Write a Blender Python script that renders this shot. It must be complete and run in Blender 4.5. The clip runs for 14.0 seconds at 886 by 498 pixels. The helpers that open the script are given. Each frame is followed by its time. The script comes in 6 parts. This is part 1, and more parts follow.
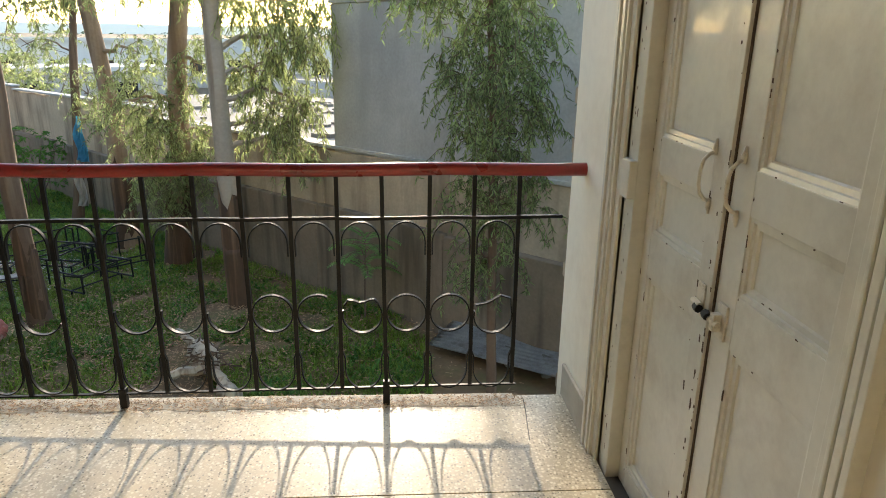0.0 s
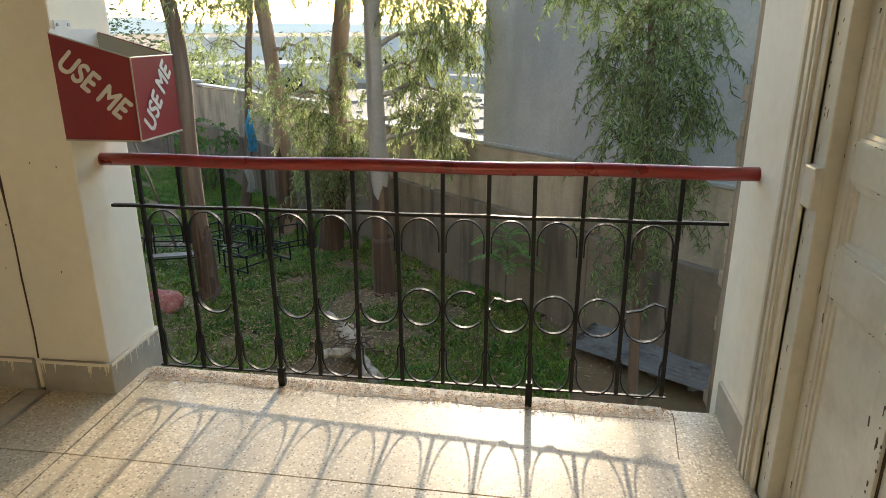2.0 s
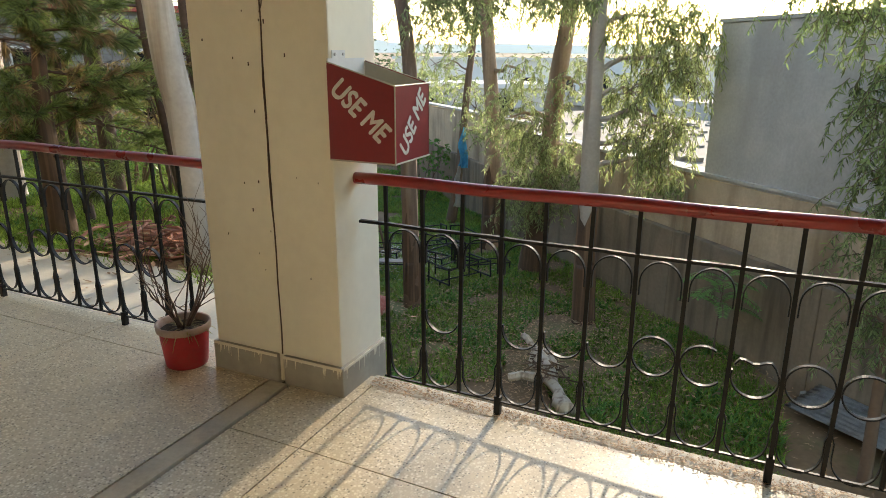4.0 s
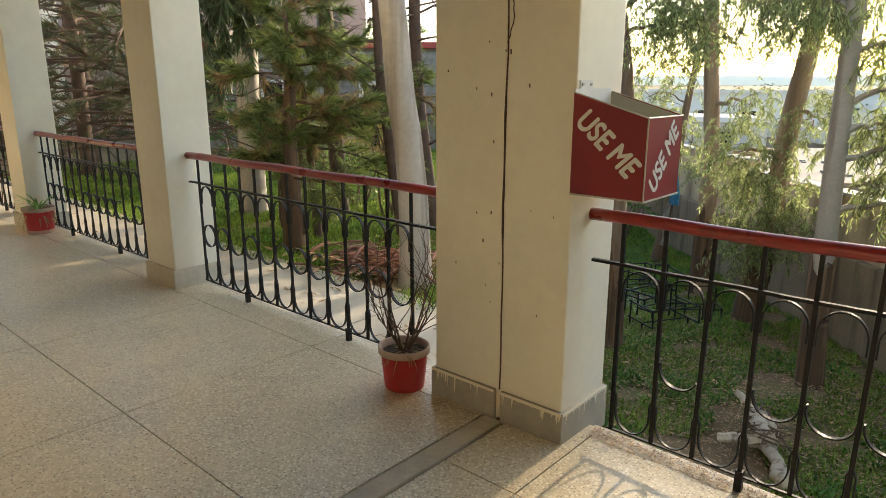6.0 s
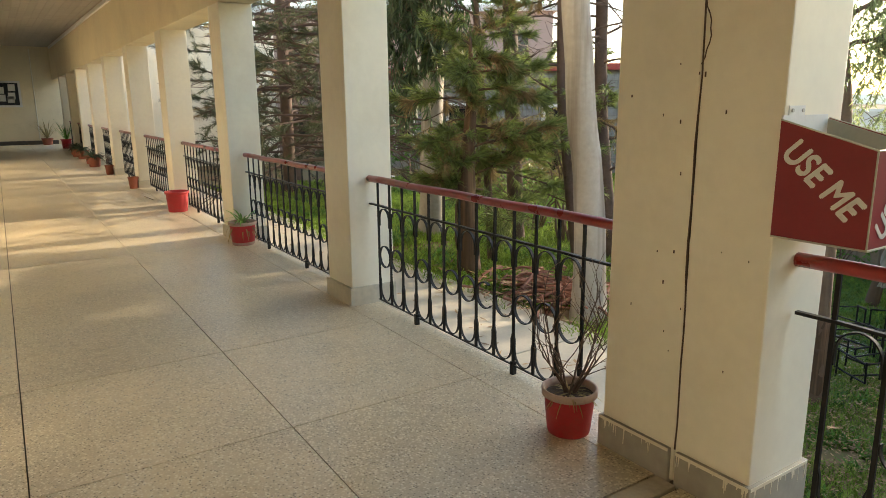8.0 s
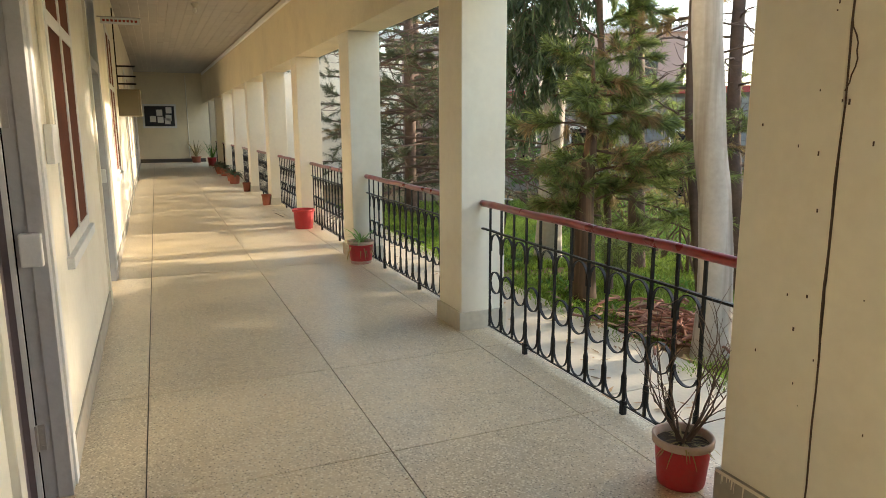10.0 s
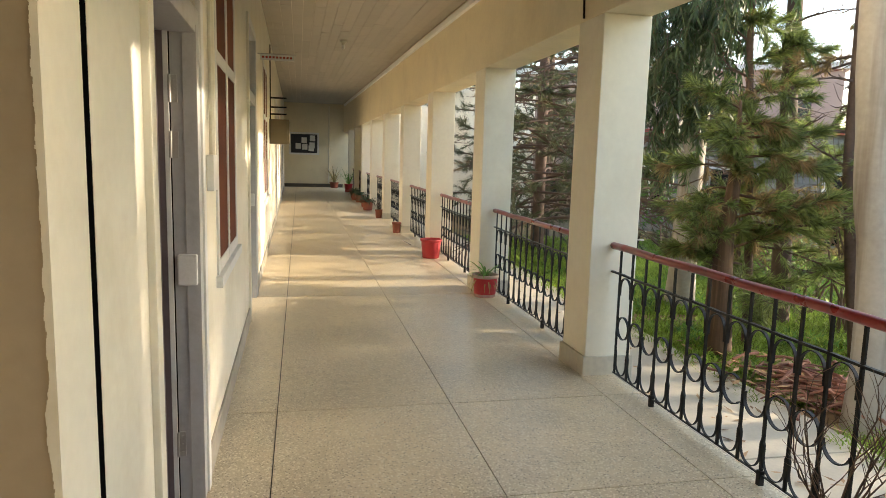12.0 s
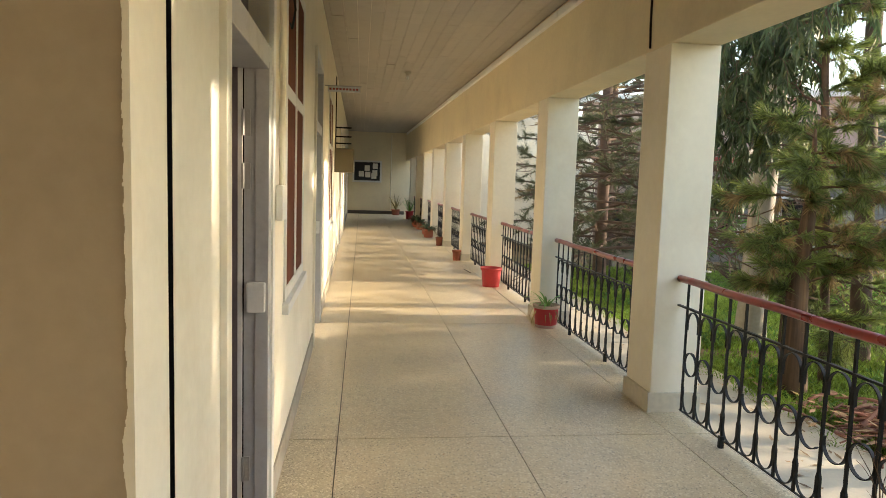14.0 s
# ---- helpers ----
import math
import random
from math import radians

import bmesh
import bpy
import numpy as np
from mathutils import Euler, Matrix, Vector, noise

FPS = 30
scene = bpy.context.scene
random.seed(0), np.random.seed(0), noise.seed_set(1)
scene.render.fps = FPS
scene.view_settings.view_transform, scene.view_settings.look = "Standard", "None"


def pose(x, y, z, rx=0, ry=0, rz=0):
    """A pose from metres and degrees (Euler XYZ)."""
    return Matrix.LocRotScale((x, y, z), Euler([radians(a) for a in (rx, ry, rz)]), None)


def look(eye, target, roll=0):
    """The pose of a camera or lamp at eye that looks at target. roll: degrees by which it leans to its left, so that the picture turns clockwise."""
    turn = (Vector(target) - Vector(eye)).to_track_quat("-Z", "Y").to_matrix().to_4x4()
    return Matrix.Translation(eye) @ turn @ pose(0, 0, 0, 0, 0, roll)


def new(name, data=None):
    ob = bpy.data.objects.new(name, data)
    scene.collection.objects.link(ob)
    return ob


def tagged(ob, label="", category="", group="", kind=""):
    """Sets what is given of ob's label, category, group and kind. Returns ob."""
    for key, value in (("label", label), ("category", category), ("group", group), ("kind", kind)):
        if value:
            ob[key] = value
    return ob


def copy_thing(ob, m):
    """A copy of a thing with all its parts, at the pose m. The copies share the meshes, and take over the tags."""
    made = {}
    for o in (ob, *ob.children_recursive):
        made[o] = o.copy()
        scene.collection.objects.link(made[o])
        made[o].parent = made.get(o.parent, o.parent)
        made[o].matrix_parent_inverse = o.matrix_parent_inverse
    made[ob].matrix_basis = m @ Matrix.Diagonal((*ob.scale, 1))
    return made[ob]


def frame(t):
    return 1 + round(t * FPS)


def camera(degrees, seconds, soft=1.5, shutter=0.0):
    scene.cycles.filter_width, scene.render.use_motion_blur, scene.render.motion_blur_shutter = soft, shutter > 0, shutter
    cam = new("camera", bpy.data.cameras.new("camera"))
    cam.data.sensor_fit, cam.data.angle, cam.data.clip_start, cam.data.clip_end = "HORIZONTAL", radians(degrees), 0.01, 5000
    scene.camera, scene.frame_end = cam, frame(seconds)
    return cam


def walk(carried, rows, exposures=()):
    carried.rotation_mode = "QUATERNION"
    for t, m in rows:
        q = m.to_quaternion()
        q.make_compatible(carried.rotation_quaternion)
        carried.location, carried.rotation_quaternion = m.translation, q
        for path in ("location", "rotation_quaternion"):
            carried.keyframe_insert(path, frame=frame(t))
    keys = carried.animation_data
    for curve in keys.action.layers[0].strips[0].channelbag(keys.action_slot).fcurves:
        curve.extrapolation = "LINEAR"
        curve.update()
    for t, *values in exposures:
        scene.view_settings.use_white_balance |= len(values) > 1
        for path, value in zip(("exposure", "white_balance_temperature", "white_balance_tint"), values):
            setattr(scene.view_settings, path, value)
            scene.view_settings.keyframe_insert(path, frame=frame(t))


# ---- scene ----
cam = camera(66.9, 14.0, soft=0.9)
PATH = [
    (0, (1.047, -2.476, 1.437), (1.215, -0.579, 0.827), 0.8),
    (0.5, (1.01, -2.474, 1.436), (1.144, -0.574, 0.828), 0.9),
    (1, (1.026, -2.47, 1.439), (1.05, -0.568, 0.822), 0.6),
    (1.5, (1.015, -2.459, 1.448), (0.906, -0.563, 0.82), 0.3),
    (2, (1.01, -2.447, 1.446), (0.762, -0.564, 0.82), -0.2),
    (2.5, (0.975, -2.451, 1.446), (0.613, -0.581, 0.837), 0.1),
    (3, (0.954, -2.443, 1.455), (0.474, -0.593, 0.865), 0.2),
    (3.5, (0.915, -2.425, 1.472), (0.273, -0.619, 0.898), 0.4),
    (4, (0.837, -2.414, 1.484), (0.039, -0.672, 0.912), 0.3),
    (4.2, (0.831, -2.406, 1.47), (-0.034, -0.69, 0.914), -0.0),
    (6.3, (0.614, -2.389, 1.477), (-0.713, -0.971, 0.996), -0.1),
    (6.5, (0.609, -2.392, 1.493), (-0.744, -0.998, 1.016), -0.3),
    (7, (0.579, -2.349, 1.479), (-0.877, -1.063, 1.004), -0.2),
    (7.5, (0.554, -2.293, 1.489), (-1.005, -1.123, 1.044), -0.6),
    (8, (0.542, -2.263, 1.493), (-1.095, -1.195, 1.069), -0.5),
    (8.2, (0.528, -2.254, 1.494), (-1.134, -1.223, 1.078), -0.6),
    (10.3, (0.51, -2.184, 1.517), (-1.326, -1.471, 1.169), -0.0),
    (10.5, (0.508, -2.189, 1.519), (-1.344, -1.515, 1.18), 0.2),
    (11, (0.5, -2.191, 1.526), (-1.393, -1.631, 1.209), 1.0),
    (11.5, (0.49, -2.198, 1.528), (-1.427, -1.715, 1.227), 1.1),
    (12, (0.487, -2.204, 1.548), (-1.45, -1.785, 1.277), 1.6),
    (12.5, (0.479, -2.202, 1.556), (-1.469, -1.83, 1.295), 1.4),
    (13, (0.473, -2.203, 1.563), (-1.487, -1.886, 1.326), 1.6),
    (13.5, (0.469, -2.211, 1.568), (-1.501, -1.94, 1.351), 1.8),
    (14, (0.48, -2.218, 1.566), (-1.496, -1.974, 1.37), 1.8),
]
walk(cam, [(t, look(eye, target, roll)) for t, eye, target, roll in PATH],
     exposures=[(0.0, 2.2, 6600, 10), (4.0, 2.16, 6700, 10), (7.0, 2.2, 7300, 10), (8.0, 2.3, 7150, 10), (11.0, 2.42, 6750, 10), (14.0, 2.46, 7000, 10)])

# ---------------------------------------------------------------- light
SUN_EL, SUN_AZ = 15.0, 0.0          # degrees above the horizon; degrees from +y towards -x
world = bpy.data.worlds.new("sky")
scene.world = world
world.use_nodes = True
wn = world.node_tree
sky = wn.nodes.new("ShaderNodeTexSky")
sky.sky_type = "NISHITA"
sky.sun_disc = False
sky.sun_elevation = radians(SUN_EL)
sky.sun_rotation = radians(-SUN_AZ)
sky.air_density, sky.dust_density, sky.ozone_density = 1.0, 0.8, 0.8
wn.nodes["Background"].inputs["Strength"].default_value = 0.15
wn.links.new(sky.outputs[0], wn.nodes["Background"].inputs["Color"])
sun = new("sun", bpy.data.lights.new("sun", "SUN"))
sun.data.energy, sun.data.angle, sun.data.color = 1.8, radians(1.0), (1.0, 0.86, 0.68)
sun_dir = Vector((-math.sin(radians(SUN_AZ)) * math.cos(radians(SUN_EL)), math.cos(radians(SUN_AZ)) * math.cos(radians(SUN_EL)), math.sin(radians(SUN_EL))))
sun.matrix_world = look(sun_dir * 60, (0, 0, 0))


# ---------------------------------------------------------------- materials
def material(name, colour, rough=0.6, metal=0.0, vary=0.12, scale=6.0, fine=60.0, bump=0.15, dirt=None, dirt_amount=0.3, dirt_scale=2.5,
             translucent=0.0, random_value=0.0, island=0.0, spec=0.5, coat=0.0):
    """A surface with two scales of colour variation, fine relief and optional dirt patches."""
    m = bpy.data.materials.new(name)
    m.use_nodes = True
    nt = m.node_tree
    n, l = nt.nodes, nt.links
    b = n["Principled BSDF"]
    b.inputs["Metallic"].default_value = metal
    b.inputs["Specular IOR Level"].default_value = spec
    b.inputs["Coat Weight"].default_value = coat
    tc = n.new("ShaderNodeTexCoord")
    big = n.new("ShaderNodeTexNoise")
    big.inputs["Scale"].default_value, big.inputs["Detail"].default_value = scale, 5
    small = n.new("ShaderNodeTexNoise")
    small.inputs["Scale"].default_value, small.inputs["Detail"].default_value = fine, 3
    for t in (big, small):
        l.new(tc.outputs["Object"], t.inputs["Vector"])
    add = n.new("ShaderNodeMath")
    add.operation = "MULTIPLY_ADD"
    l.new(small.outputs["Fac"], add.inputs[0])
    add.inputs[1].default_value = 0.5
    l.new(big.outputs["Fac"], add.inputs[2])
    ramp = n.new("ShaderNodeMapRange")
    ramp.inputs["From Min"].default_value, ramp.inputs["From Max"].default_value = 0.45, 1.05
    ramp.inputs["To Min"].default_value, ramp.inputs["To Max"].default_value = 1 - vary, 1 + vary
    l.new(add.outputs[0], ramp.inputs["Value"])
    mul = n.new("ShaderNodeVectorMath")
    mul.operation = "SCALE"
    mul.inputs[0].default_value = colour
    l.new(ramp.outputs[0], mul.inputs["Scale"])
    out = mul.outputs[0]
    if random_value or island:
        if random_value:
            src = n.new("ShaderNodeObjectInfo").outputs["Random"]
        else:
            src = n.new("ShaderNodeNewGeometry").outputs["Random Per Island"]
        amount = random_value or island
        r2 = n.new("ShaderNodeMapRange")
        r2.inputs["To Min"].default_value, r2.inputs["To Max"].default_value = 1 - amount, 1 + amount
        l.new(src, r2.inputs["Value"])
        m2 = n.new("ShaderNodeVectorMath")
        m2.operation = "SCALE"
        l.new(out, m2.inputs[0])
        l.new(r2.outputs[0], m2.inputs["Scale"])
        out = m2.outputs[0]
    if dirt:
        d = n.new("ShaderNodeTexNoise")
        d.inputs["Scale"].default_value, d.inputs["Detail"].default_value = dirt_scale, 8
        d.inputs["Roughness"].default_value = 0.7
        l.new(tc.outputs["Object"], d.inputs["Vector"])
        dm = n.new("ShaderNodeMapRange")
        dm.inputs["From Min"].default_value, dm.inputs["From Max"].default_value = 0.5, 0.72
        dm.inputs["To Max"].default_value = dirt_amount
        l.new(d.outputs["Fac"], dm.inputs["Value"])
        mx = n.new("ShaderNodeMix")
        mx.data_type = "RGBA"
        l.new(dm.outputs[0], mx.inputs["Factor"])
        l.new(out, mx.inputs["A"])
        mx.inputs["B"].default_value = (*dirt, 1)
        out = mx.outputs["Result"]
    l.new(out, b.inputs["Base Color"])
    rr = n.new("ShaderNodeMapRange")
    rr.inputs["To Min"].default_value, rr.inputs["To Max"].default_value = max(0.03, rough - 0.12), min(1, rough + 0.12)
    l.new(big.outputs["Fac"], rr.inputs["Value"])
    l.new(rr.outputs[0], b.inputs["Roughness"])
    if bump:
        bp = n.new("ShaderNodeBump")
        bp.inputs["Strength"].default_value, bp.inputs["Distance"].default_value = bump, 0.01
        l.new(add.outputs[0], bp.inputs["Height"])
        l.new(bp.outputs[0], b.inputs["Normal"])
    if translucent:
        tr = n.new("ShaderNodeBsdfTranslucent")
        l.new(out, tr.inputs["Color"])
        ms = n.new("ShaderNodeMixShader")
        ms.inputs[0].default_value = translucent
        l.new(b.outputs[0], ms.inputs[1])
        l.new(tr.outputs[0], ms.inputs[2])
        l.new(ms.outputs[0], n["Material Output"].inputs["Surface"])
    return m


def terrazzo_material():
    """Worn grey-buff terrazzo: a dull matrix crowded with pale and dark marble chips of two sizes."""
    m = material("terrazzo", (0.62, 0.515, 0.345), 0.33, vary=0.20, scale=1.3, fine=16.0, bump=0.03, dirt=(0.30, 0.245, 0.17), dirt_amount=0.35, dirt_scale=0.9, random_value=0.05)
    nt = m.node_tree
    n, l = nt.nodes, nt.links
    b = n["Principled BSDF"]
    out = b.inputs["Base Color"].links[0].from_socket
    tc = n.new("ShaderNodeTexCoord")
    for size, near, far, lo, hi, amount, tint in (
            (115, 0.50, 0.36, 0.25, 0.45, 0.55, (0.78, 0.68, 0.50, 1)),
            (72, 0.46, 0.34, 0.30, 0.50, 0.85, (0.84, 0.755, 0.58, 1)),
            (95, 0.44, 0.32, 0.72, 0.80, 0.75, (0.17, 0.135, 0.09, 1))):
        vor = n.new("ShaderNodeTexVoronoi")
        vor.inputs["Scale"].default_value = size
        l.new(tc.outputs["Object"], vor.inputs["Vector"])
        chip = n.new("ShaderNodeMapRange")
        chip.inputs["From Min"].default_value, chip.inputs["From Max"].default_value = near, far
        l.new(vor.outputs["Distance"], chip.inputs["Value"])
        sep = n.new("ShaderNodeSeparateColor")
        l.new(vor.outputs["Color"], sep.inputs[0])
        pick = n.new("ShaderNodeMapRange")
        pick.inputs["From Min"].default_value, pick.inputs["From Max"].default_value = lo, hi
        pick.inputs["To Max"].default_value = amount
        l.new(sep.outputs[0], pick.inputs["Value"])
        fac = n.new("ShaderNodeMath")
        fac.operation = "MULTIPLY"
        l.new(chip.outputs[0], fac.inputs[0])
        l.new(pick.outputs[0], fac.inputs[1])
        mx = n.new("ShaderNodeMix")
        mx.data_type = "RGBA"
        l.new(fac.outputs[0], mx.inputs["Factor"])
        l.new(out, mx.inputs["A"])
        mx.inputs["B"].default_value = tint
        out = mx.outputs["Result"]
    l.new(out, b.inputs["Base Color"])
    return m


def streaked(name, colour, streak, amount=0.6, scale_x=7.0, rough=0.85, bump=0.35):
    """Weathered render with vertical run-off streaks."""
    m = material(name, colour, rough, vary=0.22, scale=1.1, fine=22, bump=bump, dirt=tuple(c * 0.55 for c in colour), dirt_amount=0.5, dirt_scale=0.7)
    nt = m.node_tree
    n, l = nt.nodes, nt.links
    b = n["Principled BSDF"]
    base = b.inputs["Base Color"].links[0].from_socket
    tc = n.new("ShaderNodeTexCoord")
    mp = n.new("ShaderNodeMapping")
    mp.inputs["Scale"].default_value = (scale_x, scale_x, 0.35)
    l.new(tc.outputs["Object"], mp.inputs["Vector"])
    t = n.new("ShaderNodeTexNoise")
    t.inputs["Scale"].default_value, t.inputs["Detail"].default_value = 1.0, 4
    l.new(mp.outputs[0], t.inputs["Vector"])
    r = n.new("ShaderNodeMapRange")
    r.inputs["From Min"].default_value, r.inputs["From Max"].default_value = 0.5, 0.68
    r.inputs["To Max"].default_value = amount
    l.new(t.outputs["Fac"], r.inputs["Value"])
    mx = n.new("ShaderNodeMix")
    mx.data_type = "RGBA"
    l.new(r.outputs[0], mx.inputs["Factor"])
    l.new(base, mx.inputs["A"])
    mx.inputs["B"].default_value = (*streak, 1)
    l.new(mx.outputs["Result"], b.inputs["Base Color"])
    return m


M_FLOOR = terrazzo_material()
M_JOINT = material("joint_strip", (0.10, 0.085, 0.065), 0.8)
M_STRIP = material("expansion_strip", (0.50, 0.43, 0.32), 0.6, vary=0.2, dirt=(0.2, 0.17, 0.13), dirt_amount=0.5)
M_EDGE = material("rough_floor_edge", (0.60, 0.525, 0.40), 0.9, vary=0.3, scale=14, fine=90, bump=0.3, dirt=(0.16, 0.125, 0.09), dirt_amount=0.6, dirt_scale=34)
M_WALL = material("cream_distemper", (0.78, 0.74, 0.63), 0.7, vary=0.07, scale=1.2, fine=25, bump=0.12, dirt=(0.56, 0.48, 0.34), dirt_amount=0.42, dirt_scale=1.6)
M_PILLAR = material("cream_paint", (0.82, 0.765, 0.62), 0.6, vary=0.06, scale=1.0, fine=20, bump=0.10, dirt=(0.64, 0.55, 0.40), dirt_amount=0.32, dirt_scale=1.8)
# Cream paint that carries the warm, dim bounce light of beam and end wall
M_CREAM = material("bounce_warmed_cream", (0.76, 0.665, 0.46), 0.7, vary=0.07, scale=1.2, fine=25, bump=0.12, dirt=(0.56, 0.47, 0.31), dirt_amount=0.4, dirt_scale=1.4)
M_SKIRT = streaked("cement_skirting", (0.37, 0.34, 0.28), (0.48, 0.44, 0.36), 0.3, 6.0, 0.7, 0.15)
M_SKIRTPALE = streaked("painted_cement_skirting", (0.56, 0.51, 0.40), (0.68, 0.63, 0.51), 0.4, 7.0, 0.7, 0.15)
# White boards; a darker grey-tan carries the dimness of the ceiling
M_CEIL = material("dimmed_white_boards", (0.36, 0.33, 0.275), 0.5, vary=0.06, scale=2, fine=30, bump=0.05, dirt=(0.25, 0.21, 0.165), dirt_amount=0.4, dirt_scale=3, island=0.07)
# The lobby return's shade is put into this darker tan, under its grime
M_LOBBY = material("shaded_cream_distemper", (0.37, 0.30, 0.215), 0.75, vary=0.10, scale=1.5, fine=25, bump=0.18, dirt=(0.28, 0.215, 0.15), dirt_amount=0.45, dirt_scale=2.0)
M_DOOR = material("cream_gloss_door", (0.62, 0.595, 0.505), 0.33, vary=0.09, scale=2.5, fine=40, bump=0.08, dirt=(0.40, 0.34, 0.27), dirt_amount=0.5, dirt_scale=4, coat=0.25)
M_CHIP = material("chips_and_gap_shade", (0.085, 0.052, 0.033), 0.9)
M_GREYPAINT = material("grey_door_paint", (0.46, 0.455, 0.455), 0.45, vary=0.06, scale=3, fine=40, dirt=(0.24, 0.22, 0.21), dirt_amount=0.4, dirt_scale=6)
M_MAUVE = material("mauve_door_leaf", (0.17, 0.135, 0.14), 0.6, vary=0.1, spec=0.3)
M_WHITEPAINT = material("white_frame_paint", (0.72, 0.72, 0.70), 0.4, vary=0.05, scale=4, dirt=(0.45, 0.43, 0.40), dirt_amount=0.35, dirt_scale=7)
M_STRIPWHITE = material("white_strip_paint", (0.84, 0.83, 0.79), 0.5, vary=0.05, scale=4)
M_BROWNPANE = material("brown_shutter", (0.15, 0.055, 0.035), 0.8, vary=0.2, scale=3, spec=0.08)
M_RED = material("red_gloss_rail", (0.29, 0.024, 0.022), 0.30, vary=0.16, scale=9, fine=70, bump=0.05, dirt=(0.11, 0.025, 0.022), dirt_amount=0.6, dirt_scale=14, coat=0.25)
M_BINRED = material("red_sheet_metal", (0.25, 0.014, 0.018), 0.38, vary=0.1, scale=5, bump=0.03, dirt=(0.20, 0.02, 0.02), dirt_amount=0.4, dirt_scale=8)
M_BINPALE = material("pale_sheet_metal", (0.45, 0.43, 0.34), 0.5, vary=0.1)
M_BINWHITE = material("white_lettering", (0.80, 0.78, 0.72), 0.5, vary=0.05, dirt=(0.5, 0.3, 0.28), dirt_amount=0.4, dirt_scale=60)
M_IRON = material("black_painted_iron", (0.008, 0.008, 0.007), 0.5, vary=0.3, scale=14, fine=90, bump=0.12, dirt=(0.035, 0.02, 0.012), dirt_amount=0.4, dirt_scale=25, spec=0.3)
M_HANDLE = material("painted_handle", (0.62, 0.57, 0.46), 0.3, vary=0.1, dirt=(0.2, 0.15, 0.1), dirt_amount=0.6, dirt_scale=40)
M_STEEL = material("dull_steel", (0.45, 0.44, 0.42), 0.4, 0.9)
M_POT = material("red_pot", (0.44, 0.022, 0.03), 0.5, vary=0.12, scale=8, dirt=(0.25, 0.08, 0.06), dirt_amount=0.5, dirt_scale=9)
M_POTRIM = material("faded_pot_rim", (0.44, 0.33, 0.27), 0.7, vary=0.15, dirt=(0.35, 0.1, 0.09), dirt_amount=0.6, dirt_scale=14)
M_CLAY = material("clay_pot", (0.30, 0.09, 0.05), 0.8, vary=0.2)
M_SOIL = material("potting_soil", (0.07, 0.05, 0.035), 0.95, vary=0.4, fine=120, bump=0.8)
M_TWIG = material("dry_twig", (0.13, 0.085, 0.06), 0.85, vary=0.3)
M_LITTER = material("leaf_litter", (0.34, 0.215, 0.115), 0.8, vary=0.3, island=0.5)
M_PATH = material("concrete_path", (0.53, 0.47, 0.365), 0.85, vary=0.12, scale=1.5, fine=40, bump=0.2, dirt=(0.42, 0.37, 0.30), dirt_amount=0.4, dirt_scale=2)
M_GREYWALL = streaked("grey_render", (0.42, 0.41, 0.385), (0.30, 0.29, 0.27), 0.5, 2.2)
M_OLDWALL = streaked("stained_boundary_wall", (0.47, 0.375, 0.265), (0.15, 0.105, 0.07), 0.7, 2.2)
M_STONE = material("stone_block", (0.30, 0.285, 0.265), 0.9, vary=0.25, scale=6, bump=0.5, random_value=0.18)
M_STONEJOINT = material("stone_joint", (0.20, 0.19, 0.175), 0.95)
M_REDTRIM = material("red_parapet_band", (0.36, 0.05, 0.04), 0.6)
M_DARKGLASS = material("dark_opening", (0.012, 0.012, 0.014), 0.15)
M_SHEET = material("corrugated_iron", (0.36, 0.35, 0.33), 0.6, 0.15, vary=0.3, scale=5, dirt=(0.12, 0.085, 0.06), dirt_amount=0.85, dirt_scale=3)
M_GROUND = material("garden_soil", (0.19, 0.12, 0.06), 0.95, vary=0.4, scale=0.8, fine=14, bump=0.9, dirt=(0.09, 0.14, 0.035), dirt_amount=0.95, dirt_scale=0.5)
M_GRASS = material("grass_blades", (0.20, 0.30, 0.05), 0.6, vary=0.4, scale=0.9, bump=0, island=0.5, translucent=0.5, spec=0.2)
M_WEED = material("broad_weeds", (0.10, 0.225, 0.04), 0.5, vary=0.3, scale=1.5, bump=0, island=0.4, translucent=0.45, spec=0.25)
M_SAPLING = material("sapling_leaf", (0.17, 0.33, 0.09), 0.5, vary=0.2, bump=0, island=0.35, translucent=0.5)
M_EUCBARK = streaked("pale_eucalyptus_bark", (0.40, 0.365, 0.325), (0.17, 0.13, 0.10), 0.8, 7.0)
M_GREYBARK = streaked("grey_eucalyptus_bark", (0.38, 0.325, 0.265), (0.15, 0.09, 0.055), 0.8, 5.0)
M_BROWNBARK = streaked("brown_bark", (0.15, 0.095, 0.062), (0.32, 0.235, 0.165), 0.7, 6.0)
M_ROUGHBARK = streaked("dark_rough_bark", (0.085, 0.048, 0.028), (0.24, 0.145, 0.08), 0.7, 12.0)
M_DEADWOOD = streaked("weathered_dead_wood", (0.50, 0.42, 0.32), (0.16, 0.10, 0.065), 0.8, 14.0)
M_TANBARK = streaked("tan_eucalyptus_bark", (0.36, 0.25, 0.165), (0.17, 0.10, 0.06), 0.7, 5.0)
M_PINEBARK = material("pine_bark", (0.10, 0.065, 0.05), 0.95, vary=0.35, scale=7, fine=34, bump=0.9, dirt=(0.2, 0.13, 0.09), dirt_amount=0.5, dirt_scale=3)
M_EUCLEAF = material("eucalyptus_leaf", (0.30, 0.345, 0.15), 0.40, vary=0.25, scale=1.0, bump=0, island=0.55, translucent=0.62)
M_WILLOW = material("willowy_leaf", (0.20, 0.26, 0.10), 0.45, vary=0.3, scale=1.0, bump=0, island=0.6, translucent=0.55)
